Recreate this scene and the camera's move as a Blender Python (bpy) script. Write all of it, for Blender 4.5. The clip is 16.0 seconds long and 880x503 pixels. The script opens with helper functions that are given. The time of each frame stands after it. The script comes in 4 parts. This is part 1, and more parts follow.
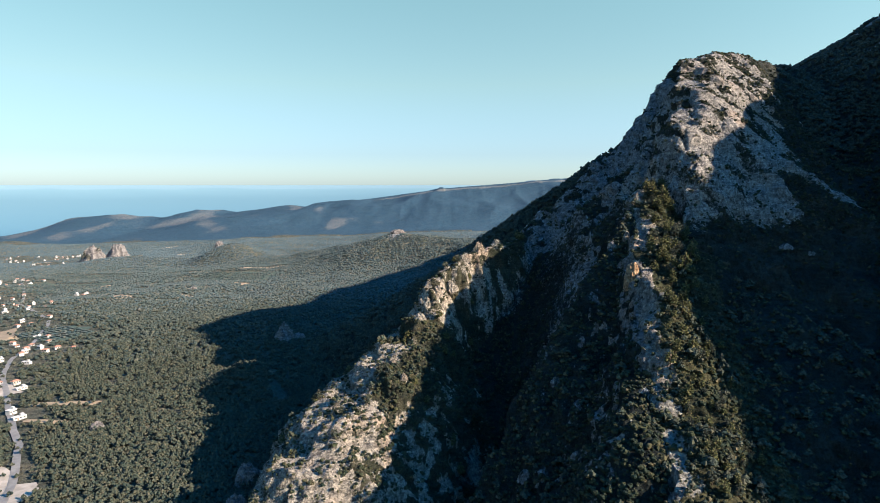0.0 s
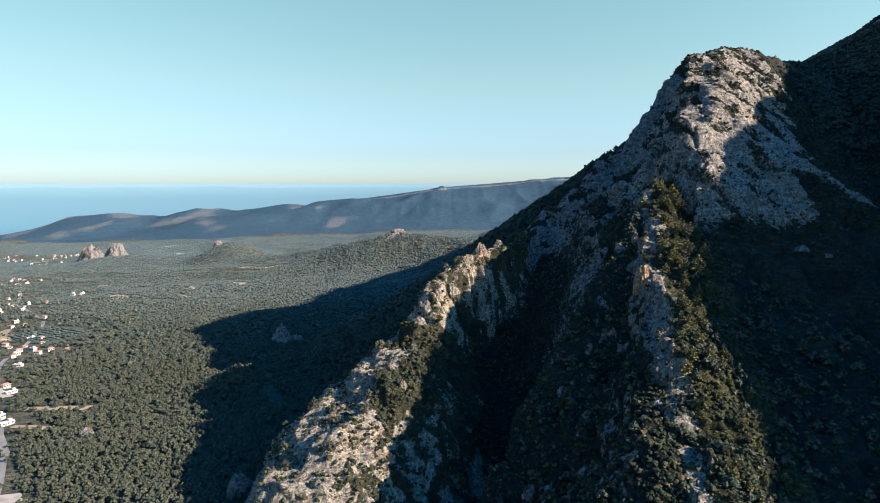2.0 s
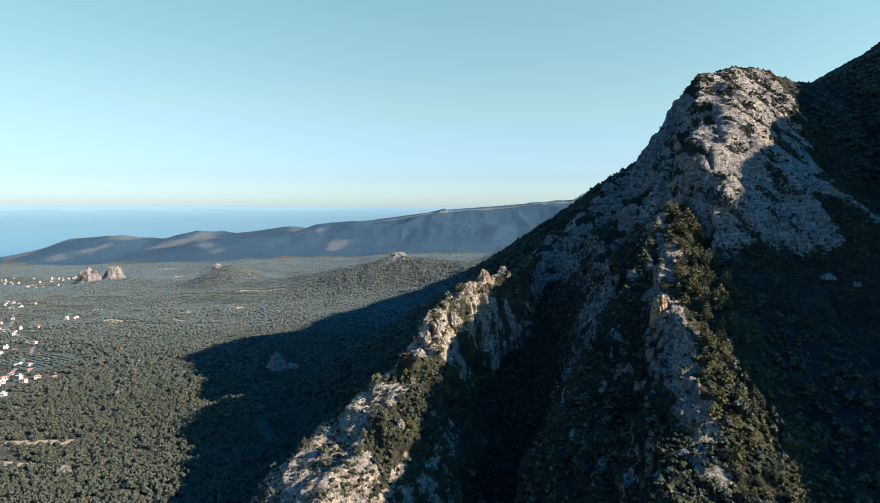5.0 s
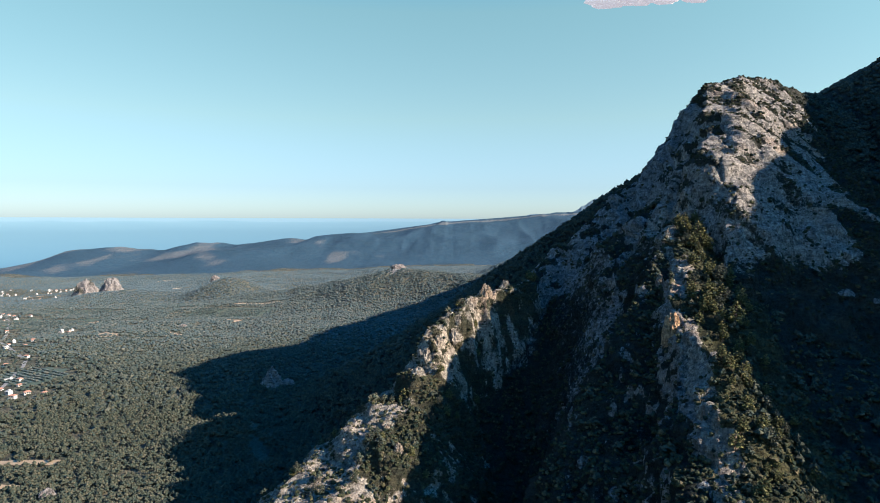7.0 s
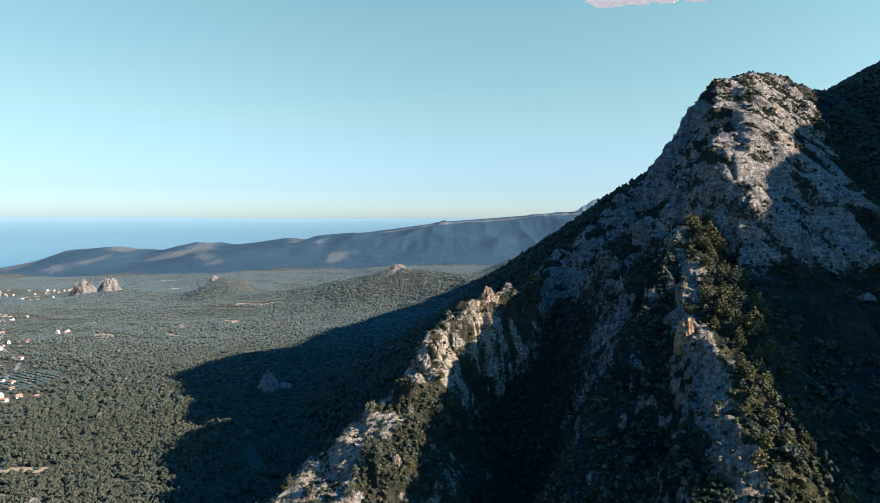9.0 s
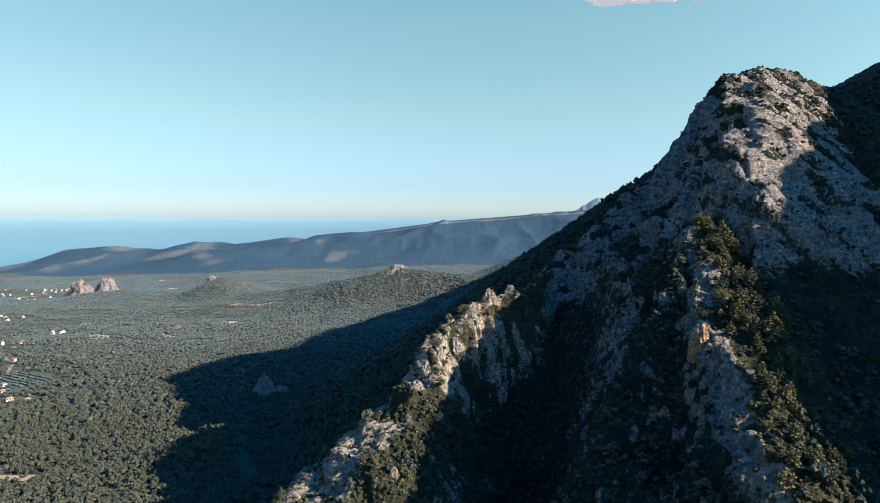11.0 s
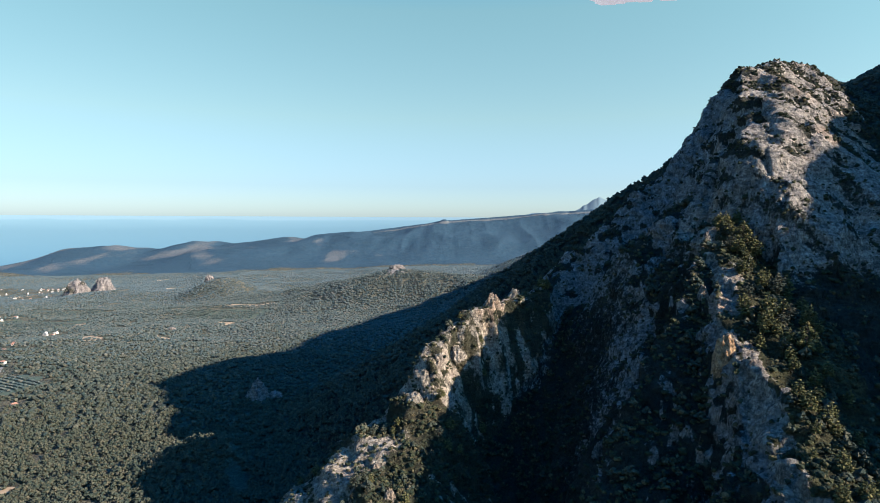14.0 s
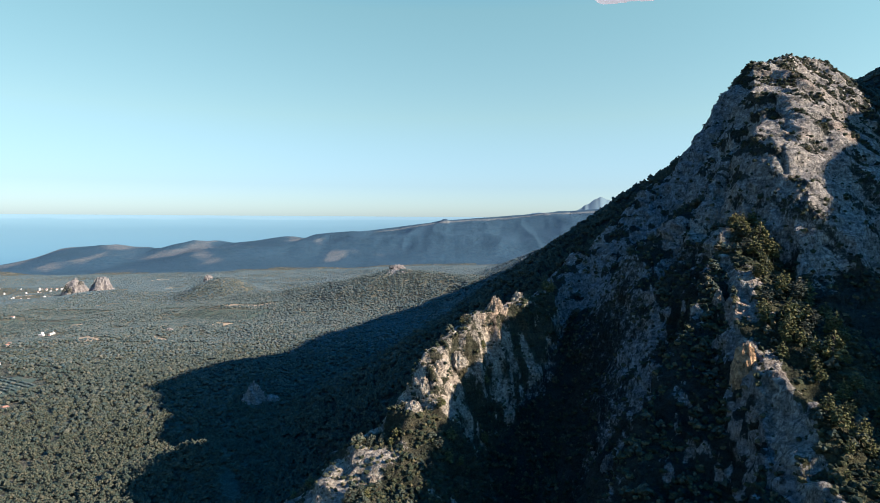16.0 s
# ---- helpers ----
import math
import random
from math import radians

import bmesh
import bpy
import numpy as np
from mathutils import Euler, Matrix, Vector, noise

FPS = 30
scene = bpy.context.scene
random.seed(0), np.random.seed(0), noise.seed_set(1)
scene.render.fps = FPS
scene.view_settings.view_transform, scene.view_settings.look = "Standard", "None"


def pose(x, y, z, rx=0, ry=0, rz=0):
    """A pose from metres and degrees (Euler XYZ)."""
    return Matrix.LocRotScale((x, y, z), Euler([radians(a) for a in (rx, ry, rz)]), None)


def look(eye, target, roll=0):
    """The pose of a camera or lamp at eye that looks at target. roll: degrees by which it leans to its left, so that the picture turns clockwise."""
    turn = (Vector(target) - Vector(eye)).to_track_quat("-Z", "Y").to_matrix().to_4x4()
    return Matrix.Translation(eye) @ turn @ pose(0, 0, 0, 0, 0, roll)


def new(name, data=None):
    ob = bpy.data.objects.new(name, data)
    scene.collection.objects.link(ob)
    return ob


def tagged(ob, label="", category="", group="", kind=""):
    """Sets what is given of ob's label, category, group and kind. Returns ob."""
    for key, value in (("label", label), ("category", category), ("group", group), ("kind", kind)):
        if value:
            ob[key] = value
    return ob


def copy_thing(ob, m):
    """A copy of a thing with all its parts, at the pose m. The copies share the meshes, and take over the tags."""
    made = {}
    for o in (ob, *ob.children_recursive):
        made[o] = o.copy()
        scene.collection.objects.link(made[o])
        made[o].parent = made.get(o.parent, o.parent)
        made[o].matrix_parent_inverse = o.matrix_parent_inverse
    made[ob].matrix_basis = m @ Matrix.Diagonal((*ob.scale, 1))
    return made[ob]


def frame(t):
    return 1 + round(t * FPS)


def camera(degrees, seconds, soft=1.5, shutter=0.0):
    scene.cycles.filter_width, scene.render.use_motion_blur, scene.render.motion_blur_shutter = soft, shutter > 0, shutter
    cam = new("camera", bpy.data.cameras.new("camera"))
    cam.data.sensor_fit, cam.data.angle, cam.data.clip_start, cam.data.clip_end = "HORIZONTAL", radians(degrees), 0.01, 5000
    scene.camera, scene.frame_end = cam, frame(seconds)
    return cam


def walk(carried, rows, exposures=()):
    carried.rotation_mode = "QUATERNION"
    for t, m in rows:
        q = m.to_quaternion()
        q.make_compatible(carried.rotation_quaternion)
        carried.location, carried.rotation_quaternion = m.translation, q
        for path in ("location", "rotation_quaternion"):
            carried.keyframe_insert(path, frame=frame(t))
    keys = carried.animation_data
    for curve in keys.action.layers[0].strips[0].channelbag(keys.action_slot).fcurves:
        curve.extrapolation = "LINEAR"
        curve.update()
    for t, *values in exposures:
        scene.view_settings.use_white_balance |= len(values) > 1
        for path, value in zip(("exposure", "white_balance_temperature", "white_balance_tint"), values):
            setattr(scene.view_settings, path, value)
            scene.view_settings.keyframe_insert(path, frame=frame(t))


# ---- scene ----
cam = camera(72.9, 16.0, soft=0.95)
METRES, EYE, TILT, LEAN, TURN = 120.0, 330.0, -6.35, 0.0, 0.0
ROWS = [
    (0.0, 0.0, 0.0, 0.0, -0.0, 0.0, -0.0),
    (0.5, -0.0002, 0.0315, 0.0038, 0.01, -0.03, -0.01),
    (1.0, -0.0004, 0.0636, 0.0074, 0.02, -0.05, -0.03),
    (1.5, -0.0007, 0.0955, 0.0112, 0.04, -0.09, -0.04),
    (2.0, -0.0006, 0.1279, 0.0154, 0.05, -0.12, -0.04),
    (2.5, -0.0013, 0.1577, 0.0181, 0.07, -0.13, -0.05),
    (3.0, -0.0011, 0.1923, 0.023, 0.09, 0.02, -0.05),
    (3.5, -0.0011, 0.224, 0.0268, 0.1, 0.35, -0.07),
    (4.0, -0.0003, 0.2563, 0.0306, 0.13, 0.82, -0.09),
    (6.5, -0.0002, 0.4097, 0.0522, 0.18, 3.19, -0.18),
    (7.0, -0.0001, 0.4415, 0.0559, 0.18, 3.18, -0.2),
    (7.5, 0.0, 0.4731, 0.0597, 0.2, 3.18, -0.21),
    (8.0, 0.0001, 0.5045, 0.0637, 0.21, 3.17, -0.22),
    (8.5, 0.0001, 0.5343, 0.0672, 0.21, 3.16, -0.23),
    (9.0, -0.0, 0.5654, 0.0714, 0.22, 3.15, -0.23),
    (11.5, -0.0008, 0.7194, 0.0899, 0.19, 3.08, -0.25),
    (12.0, -0.0006, 0.7503, 0.0936, 0.19, 3.07, -0.26),
    (12.5, -0.0011, 0.7803, 0.0968, 0.18, 3.06, -0.28),
    (13.0, -0.0008, 0.8127, 0.1012, 0.19, 3.05, -0.3),
    (13.5, -0.0002, 0.843, 0.1055, 0.21, 3.04, -0.31),
    (14.0, -0.0012, 0.8722, 0.1083, 0.21, 3.05, -0.33),
    (14.5, -0.0022, 0.8992, 0.1095, 0.21, 3.08, -0.37),
    (15.0, -0.0004, 0.9303, 0.1158, 0.25, 3.03, -0.38),
    (15.5, -0.0003, 0.9602, 0.1193, 0.26, 3.02, -0.39),
    (16.0, -0.0003, 0.992, 0.1231, 0.28, 3.01, -0.42),
]
walk(cam, [(t, pose(0, 0, EYE, TILT, LEAN, TURN) @ pose(METRES * x, METRES * y, METRES * z, 90 + pitch, roll, yaw)) for t, x, y, z, yaw, pitch, roll in ROWS],
     exposures=[(0.0, 1.75, 5900, 10), (3.5, 1.75, 5900, 10), (6.5, 1.70, 5750, 10), (16.0, 1.70, 5750, 10)])

SUN_AZ, SUN_EL = 113.0, 27.0      # degrees clockwise from +y, and above the horizon

# ---- world and sun ----
world = bpy.data.worlds.new("world")
scene.world = world
world.use_nodes = True
wt = world.node_tree
sky = wt.nodes.new("ShaderNodeTexSky")
sky.sky_type, sky.sun_disc = "NISHITA", False
sky.sun_elevation, sky.sun_rotation = radians(SUN_EL), radians(SUN_AZ)
sky.altitude, sky.air_density, sky.dust_density, sky.ozone_density = 400, 1.0, 0.6, 1.0
hue = wt.nodes.new("ShaderNodeMix")
hue.data_type, hue.blend_type = "RGBA", "MULTIPLY"
hue.inputs[0].default_value = 1.0
# haze whitens the sky towards the horizon, and the zenith stays deep
co = wt.nodes.new("ShaderNodeTexCoord")
up = wt.nodes.new("ShaderNodeSeparateXYZ")
wt.links.new(co.outputs["Generated"], up.inputs[0])
haze = wt.nodes.new("ShaderNodeValToRGB")
HAZE = [(0.0, (0.70, 0.86, 1.10)), (0.05, (0.68, 0.78, 0.92)), (0.16, (1.02, 1.04, 0.80)), (0.32, (1.20, 1.33, 0.90)), (0.42, (0.80, 1.35, 1.12)), (0.62, (0.10, 1.30, 2.10)), (1.0, (0.06, 0.95, 1.90))]
while len(haze.color_ramp.elements) < len(HAZE):
    haze.color_ramp.elements.new(0.5)
for el, (p, c) in zip(haze.color_ramp.elements, HAZE):
    el.position, el.color = p, (*c, 1)
wt.links.new(up.outputs["Z"], haze.inputs["Fac"])
side = wt.nodes.new("ShaderNodeMapRange")
side.inputs["From Min"].default_value, side.inputs["From Max"].default_value = -0.6, 0.6
side.inputs["To Min"].default_value, side.inputs["To Max"].default_value = 0.90, 1.14
wt.links.new(up.outputs["X"], side.inputs["Value"])
even = wt.nodes.new("ShaderNodeVectorMath")
even.operation = "SCALE"
wt.links.new(haze.outputs["Color"], even.inputs[0])
wt.links.new(side.outputs["Result"], even.inputs["Scale"])
wt.links.new(even.outputs["Vector"], hue.inputs[7])
wt.links.new(sky.outputs["Color"], hue.inputs[6])
wt.links.new(hue.outputs[2], wt.nodes["Background"].inputs["Color"])
wt.nodes["Background"].inputs["Strength"].default_value = 0.05

sun = new("sun", bpy.data.lights.new("sun", "SUN"))
sun.data.energy, sun.data.angle, sun.data.color = 5.0, radians(0.5), (1.0, 0.78, 0.55)
_a, _e = radians(SUN_AZ), radians(SUN_EL)
sun.matrix_world = look((math.sin(_a) * math.cos(_e) * 1000, math.cos(_a) * math.cos(_e) * 1000, math.sin(_e) * 1000 + 300), (0, 0, 300))


# ---- noise ----
_rng = np.random.RandomState(11)
_PERM = np.tile(_rng.permutation(256), 3)
_G = _rng.normal(size=(256, 3))
_G /= np.linalg.norm(_G, axis=1)[:, None]


def gnoise(x, y, z=0.0):
    """Gradient noise of arrays, about -1 to 1."""
    x, y, z = np.broadcast_arrays(np.asarray(x, float), np.asarray(y, float), np.asarray(z, float))
    i, j, k = np.floor(x).astype(int), np.floor(y).astype(int), np.floor(z).astype(int)
    u, v, w = x - i, y - j, z - k
    i, j, k = i & 255, j & 255, k & 255
    fu, fv, fw = [t * t * t * (t * (t * 6 - 15) + 10) for t in (u, v, w)]
    out = 0.0
    for a in (0, 1):
        for b in (0, 1):
            for c in (0, 1):
                g = _G[_PERM[_PERM[_PERM[(i + a) & 255] + ((j + b) & 255)] + ((k + c) & 255)]]
                dot = g[..., 0] * (u - a) + g[..., 1] * (v - b) + g[..., 2] * (w - c)
                out = out + dot * (fu if a else 1 - fu) * (fv if b else 1 - fv) * (fw if c else 1 - fw)
    return out * 1.5


def fbm(x, y, z=0.0, octaves=4, gain=0.5):
    s, amp, f = 0.0, 1.0, 1.0
    for o in range(octaves):
        s = s + amp * gnoise(x * f + 17.3 * o, y * f - 9.1 * o, np.asarray(z) * f + 4.7 * o)
        amp, f = amp * gain, f * 2.03
    return s


def ridged(x, y, z=0.0, octaves=4, gain=0.5):
    s, amp, f = 0.0, 1.0, 1.0
    for o in range(octaves):
        s = s + amp * (1 - 2 * np.abs(gnoise(x * f + 5.3 * o, y * f + 3.1 * o, np.asarray(z) * f + 1.7 * o)))
        amp, f = amp * gain, f * 2.1
    return s


def step01(a, b, t):
    t = np.clip((t - a) / (b - a), 0, 1)
    return t * t * (3 - 2 * t)


# ---- the lie of the land ----
# ridge lines: x, y, height, half-width of the top, fall to the left and to the right of the line's way
SPUR_LEFT = [(58, 482, 284, 4, 2.2, 1.3), (40, 464, 281, 4, 2.6, 1.6), (22, 450, 278, 3, 2.6, 1.7), (7, 436, 268, 3, 2.6, 1.8), (-4, 423, 255, 4, 2.2, 1.8), (-13, 408, 236, 12, 1.2, 1.6),
             (-26, 395, 223, 21, 1.0, 1.6), (-36, 375, 214, 26, 0.95, 1.6), (-50, 345, 200, 27, 1.0, 1.6), (-62, 310, 184, 26, 1.0, 1.5),
             (-78, 265, 164, 26, 1.0, 1.3), (-94, 215, 142, 26, 0.9, 1.1)]
SPUR_RIGHT = [(150, 432, 332, 4, 0.7, 1.5), (134, 413, 324, 4, 0.7, 1.7), (128, 374, 307, 4, 0.62, 1.9), (114, 344, 289, 4, 0.62, 2.0),
              (107, 302, 272, 4, 0.62, 1.8), (100, 275, 262, 5, 0.65, 1.6), (95, 252, 246, 9, 0.7, 1.3), (90, 230, 235, 17, 0.75, 1.1), (86, 195, 215, 22, 0.8, 1.0),
              (98, 150, 188, 10, 0.8, 0.9), (95, 90, 150, 10, 0.8, 0.8), (90, -40, 110, 10, 0.6, 0.6)]
PEAK = [(348, 680, 463, 12, 1.2, 0.9), (279, 602, 455, 12, 1.3, 1.6), (254, 575, 452, 10, 1.2, 1.7), (217, 536, 436, 8, 1.0, 2.0),
        (201, 488, 405, 12, 1.05, 1.9), (182, 442, 374, 12, 1.25, 2.2), (175, 418, 354, 8, 1.5, 2.0)]
PEAK_EAST = [(279, 600, 454, 8, 2.0, 1.2), (292, 574, 424, 8, 2.2, 1.2), (270, 505, 372, 8, 2.2, 1.1), (250, 452, 324, 8, 2.0, 1.0)]
WALL = [(200, 535, 420, 6, 1.4, 1.3), (142, 525, 350, 6, 1.2, 1.3), (97, 522, 309, 5, 1.1, 1.3), (52, 480, 272, 5, 1.2, 1.3)]
RIB = [(170, 480, 365, 6, 1.2, 1.3), (122, 462, 322, 5, 1.4, 1.5), (104, 420, 286, 5, 1.5, 1.6), (100, 384, 264, 5, 1.5, 1.6)]
BACK = [(266, 600, 440, 6, 0.8, 1.0), (214, 676, 376, 6, 0.7, 0.9), (174, 690, 338, 8, 0.7, 0.9), (100, 700, 282, 14, 0.6, 0.7)]
MASSIF = [(348, 680, 460, 10, 0.7, 0.8), (440, 775, 470, 14, 0.7, 0.7), (485, 833, 478, 14, 0.7, 0.7), (592, 830, 553, 14, 0.8, 0.7),
          (640, 700, 600, 14, 0.7, 0.85), (620, 520, 590, 14, 0.7, 0.95), (600, 350, 582, 14, 0.7, 1.0), (592, 300, 580, 10, 0.7, 1.0), (580, 272, 576, 8, 0.7, 1.05), (574, 256, 565, 8, 0.7, 1.05), (566, 238, 552, 8, 0.7, 1.05),
          (560, 215, 537, 8, 0.7, 1.05), (540, 171, 517, 8, 0.7, 1.05), (534, 136, 500, 6, 0.7, 1.05), (530, 114, 486, 6, 0.7, 1.05), (526, 92, 464, 6, 0.7, 1.05), (518, 50, 446, 10, 0.7, 1.0), (500, -80, 370, 14, 0.7, 0.9)]
FLANK = [(592, 830, 552, 14, 0.70, 0.5), (640, 1000, 535, 20, 0.62, 0.5), (650, 1400, 450, 20, 0.5, 0.45), (600, 2000, 330, 30, 0.4, 0.35)]
FOOTHILL = [(160, 1500, 188, 30, 0.3, 0.3), (-60, 1560, 200, 24, 0.4, 0.36), (-110, 1580, 205, 12, 0.4, 0.36), (-250, 1650, 162, 30, 0.3, 0.3), (-470, 1720, 118, 30, 0.25, 0.25)]
TABLELAND = [(-2900, 4050, 12, 40, 0.1, 0.1), (-2400, 3850, 62, 40, 0.12, 0.16), (-2085, 3800, 132, 40, 0.2, 0.2), (-1800, 3880, 103, 60, 0.12, 0.14),
             (-1590, 4000, 138, 40, 0.15, 0.15), (-1486, 4000, 168, 20, 0.2, 0.2), (-1400, 4000, 150, 40, 0.15, 0.15), (-1250, 4000, 155, 60, 0.15, 0.15), (-1007, 4000, 196, 40, 0.16, 0.16), (-880, 4000, 176, 60, 0.16, 0.16),
             (-694, 4000, 210, 80, 0.2, 0.2), (60, 4000, 309, 80, 0.26, 0.26), (815, 4000, 373, 80, 0.3, 0.3), (1700, 4000, 440, 80, 0.3, 0.3)]
RIDGES = dict(spur_left=SPUR_LEFT, spur_right=SPUR_RIGHT, peak=PEAK, peak_east=PEAK_EAST, wall=WALL, rib=RIB, back=BACK, massif=MASSIF, flank=FLANK, foothill=FOOTHILL, tableland=TABLELAND)


def ridge_height(line, x, y):
    best = np.full(x.shape, -1e4)
    for p, q in zip(line, line[1:]):
        dx, dy = q[0] - p[0], q[1] - p[1]
        n2 = dx * dx + dy * dy
        t = np.clip(((x - p[0]) * dx + (y - p[1]) * dy) / n2, 0, 1)
        ex, ey = x - p[0] - t * dx, y - p[1] - t * dy
        d = np.hypot(ex, ey)
        right = (ex * dy - ey * dx) > 0
        v = [a + (b - a) * t for a, b in zip(p[2:], q[2:])]
        w = v[1]
        over = np.sqrt(np.maximum(d - w * 0.75, 0) ** 2 + (w * 0.25) ** 2) - w * 0.25
        best = np.maximum(best, v[0] - np.where(right, v[3], v[2]) * over)
    return best


def plain_height(x, y):
    z = 135 + 0.05 * np.clip(x + 250, -1200, 200) - 0.02 * (np.clip(y, 0, 5000) - 600)
    z = z + (5 * fbm(x / 160, y / 160, 2.0, 3) + 15 * fbm(x / 330, y / 330, 4.0, 3) * step01(900, 1300, y)) * step01(-60, -300, x)
    for cx, cy, top, r in ((-182, 549, 20, 34), (-235, 640, 6, 80), (-300, 740, 9, 110), (-690, 1980, 50, 105), (-1060, 2020, 18, 170), (-560, 1250, 8, 120), (-260, 860, 10, 110), (-900, 2500, 22, 260)):
        z = z + top * np.exp(-((x - cx) ** 2 + (y - cy) ** 2) / (r * r))
    return z


def land(x, y):
    """Height of the land, and which ridge rules it (-1: the plain)."""
    # wander the ground a little so that no slope runs ruler-straight
    wx, wy = x.copy(), y.copy()
    m = (y > 60) & (y < 900) & (x > -350) & (x < 700)
    fade = step01(900, 600, y[m])
    wx[m] += 9 * fbm(x[m] / 55, y[m] / 55, 0.3, 3) * step01(60, 300, y[m]) * fade
    wy[m] += 9 * fbm(x[m] / 55, y[m] / 55, 7.7, 3) * step01(60, 300, y[m]) * fade
    hs = [plain_height(x, y)]
    for name, line in RIDGES.items():
        far = name in ("massif", "flank", "foothill", "tableland")
        hs.append(ridge_height(line, x if far else wx, y if far else wy))
    hs = np.array(hs)
    k = np.where(y > 1200, 14.0, 5.0)
    top = hs.max(0)
    h = top + k * np.log(np.exp((hs - top) / k).sum(0))
    who = hs.argmax(0) - 1
    return h, who


def spread(lo, fine, hi, grow, widest):
    """Coordinates in fine stretches (from, to, step), and ever wider out to lo and hi."""
    mid = [p for a, b, step in fine for p in np.arange(a, b, step)]
    for end, sign, s in ((hi, 1, fine[-1][2]), (lo, -1, fine[0][2])):
        p, out = (mid[-1] if sign > 0 else mid[0]), []
        while (end - p) * sign > 0:
            s = min(s * grow, widest)
            p += sign * s
            out.append(p)
        mid = mid + out if sign > 0 else out[::-1] + mid
    return np.array(mid)


XS = spread(-3300, [(-112, 90, 1.1), (90, 300, 0.85)], 2600, 1.025, 45)
YS = spread(-300, [(205, 370, 1.1), (370, 585, 0.75)], 4900, 1.025, 45)
GX, GY = np.meshgrid(XS, YS, indexing="ij")
GZ, WHO = land(GX, GY)
PLAIN_Z = plain_height(GX, GY)


def beside(line, x, y):
    """Distance to the right (+) or left (-) of a line's way, and the share of the way gone."""
    best, side = np.full(x.shape, 1e9), np.zeros(x.shape)
    for p, q in zip(line, line[1:]):
        dx, dy = q[0] - p[0], q[1] - p[1]
        t = np.clip(((x - p[0]) * dx + (y - p[1]) * dy) / (dx * dx + dy * dy), 0, 1)
        ex, ey = x - p[0] - t * dx, y - p[1] - t * dy
        d = np.hypot(ex, ey)
        near = d < best
        best = np.where(near, d, best)
        side = np.where(near, np.sign(ex * dy - ey * dx) * d, side)
    return side


RAVINE = np.exp(-(beside([(75, 445), (48, 385), (32, 320), (15, 250), (0, 170)], GX, GY) / 44.0) ** 2)
RUGGED = np.isin(WHO, [0, 1, 2, 3, 4, 5]) * 1.0


def blur(a, n):
    for _ in range(n):
        a = a.copy()
        a[1:-1] = (a[:-2] + a[1:-1] * 2 + a[2:]) / 4
        a[:, 1:-1] = (a[:, :-2] + a[:, 1:-1] * 2 + a[:, 2:]) / 4
    return a


RUGGED = blur(RUGGED, 6)
ON = (RUGGED > 0.004) & (GY < 800)


def masked(m, f):
    """f of the places inside the mask, and nothing elsewhere."""
    out = np.zeros_like(GX)
    out[m] = f(GX[m], GY[m], GZ[m])
    return out


_peak = blur(np.isin(WHO, [2, 3]) * 1.0, 4)
_crest = blur(((WHO == 0) & (GY > 405)) * 1.0, 3)
GZ = GZ - 20 * RAVINE ** 2 * step01(470, 420, GY) * step01(120, 200, GY)
# gullies and ribs on the mountainside, lumps on the foothill, spurs on the tableland
GZ += (1 - RUGGED) * masked(np.isin(WHO, [6, 7, 8]), lambda x, y, z: 8 * ridged(x / 130, y / 130, 1.1, 4) - 9) * step01(30, 120, GZ - PLAIN_Z)
GZ += masked(WHO == 9, lambda x, y, z: 9 * fbm(x / 95, y / 95, 5.5, 3))
_far = GY > 2200
GZ += masked(_far, lambda x, y, z: step01(2200, 3200, y) * 26 * ridged(x / 480, y / 800, 3.3, 3, 0.4) * step01(0, 120, 3960 - y)) * step01(20, 110, GZ - PLAIN_Z)
_in = 4000 + 45 * fbm(XS / 180, 1.5, 0, 3)[:, None] - GY
SCARP = step01(-700, -200, GX) * step01(1150, 700, _in) * step01(70, 100, _in) * step01(2500, 2900, GY)
GZ -= 20 * SCARP
FARROCK = SCARP * step01(160, 120, _in) * 0.9
GZ += RUGGED * masked(ON, lambda x, y, z: 4.4 * ridged(x / 36, y / 36, z / 60, 3) - 4.0) * (1 - 0.4 * _peak - 0.7 * _crest)
GZ += RUGGED * masked(ON, lambda x, y, z: 1.0 * ridged(x / 9, y / 9, z / 14, 3) - 1.0) * (1 - 0.75 * _peak)


def slopes(z):
    gx = np.gradient(z, XS, axis=0)
    gy = np.gradient(z, YS, axis=1)
    n = np.stack([-gx, -gy, np.ones_like(z)], -1)
    return n / np.linalg.norm(n, axis=-1)[..., None]


NORMAL = slopes(blur(GZ, 5))
STEEP = 1 - NORMAL[..., 2]
EAST = beside(SPUR_RIGHT, GX, GY)


def crags(x, y, z):
    """Broken ledges and blocks of the steep faces."""
    return (1.5 * ridged(x / 12, y / 12, z / 22, 4, 0.62) + 1.4 * ridged((x + z) / 30, y / 24, (z + 0.6 * x) / 7.0, 2)
            + 0.9 * ridged(x / 3.4, y / 4, z / 12, 2) - 3.6)


def ribs(x, y, z):
    """Upright ribs and clefts of the pinnacled crest."""
    return 3.0 * ridged(x / 17, y / 34, z / 90, 2) + 1.3 * ridged(x / 6, y / 9, z / 40, 3, 0.6) + 0.6 * ridged(x / 2.6, y / 4, z / 11, 2) - 2.6


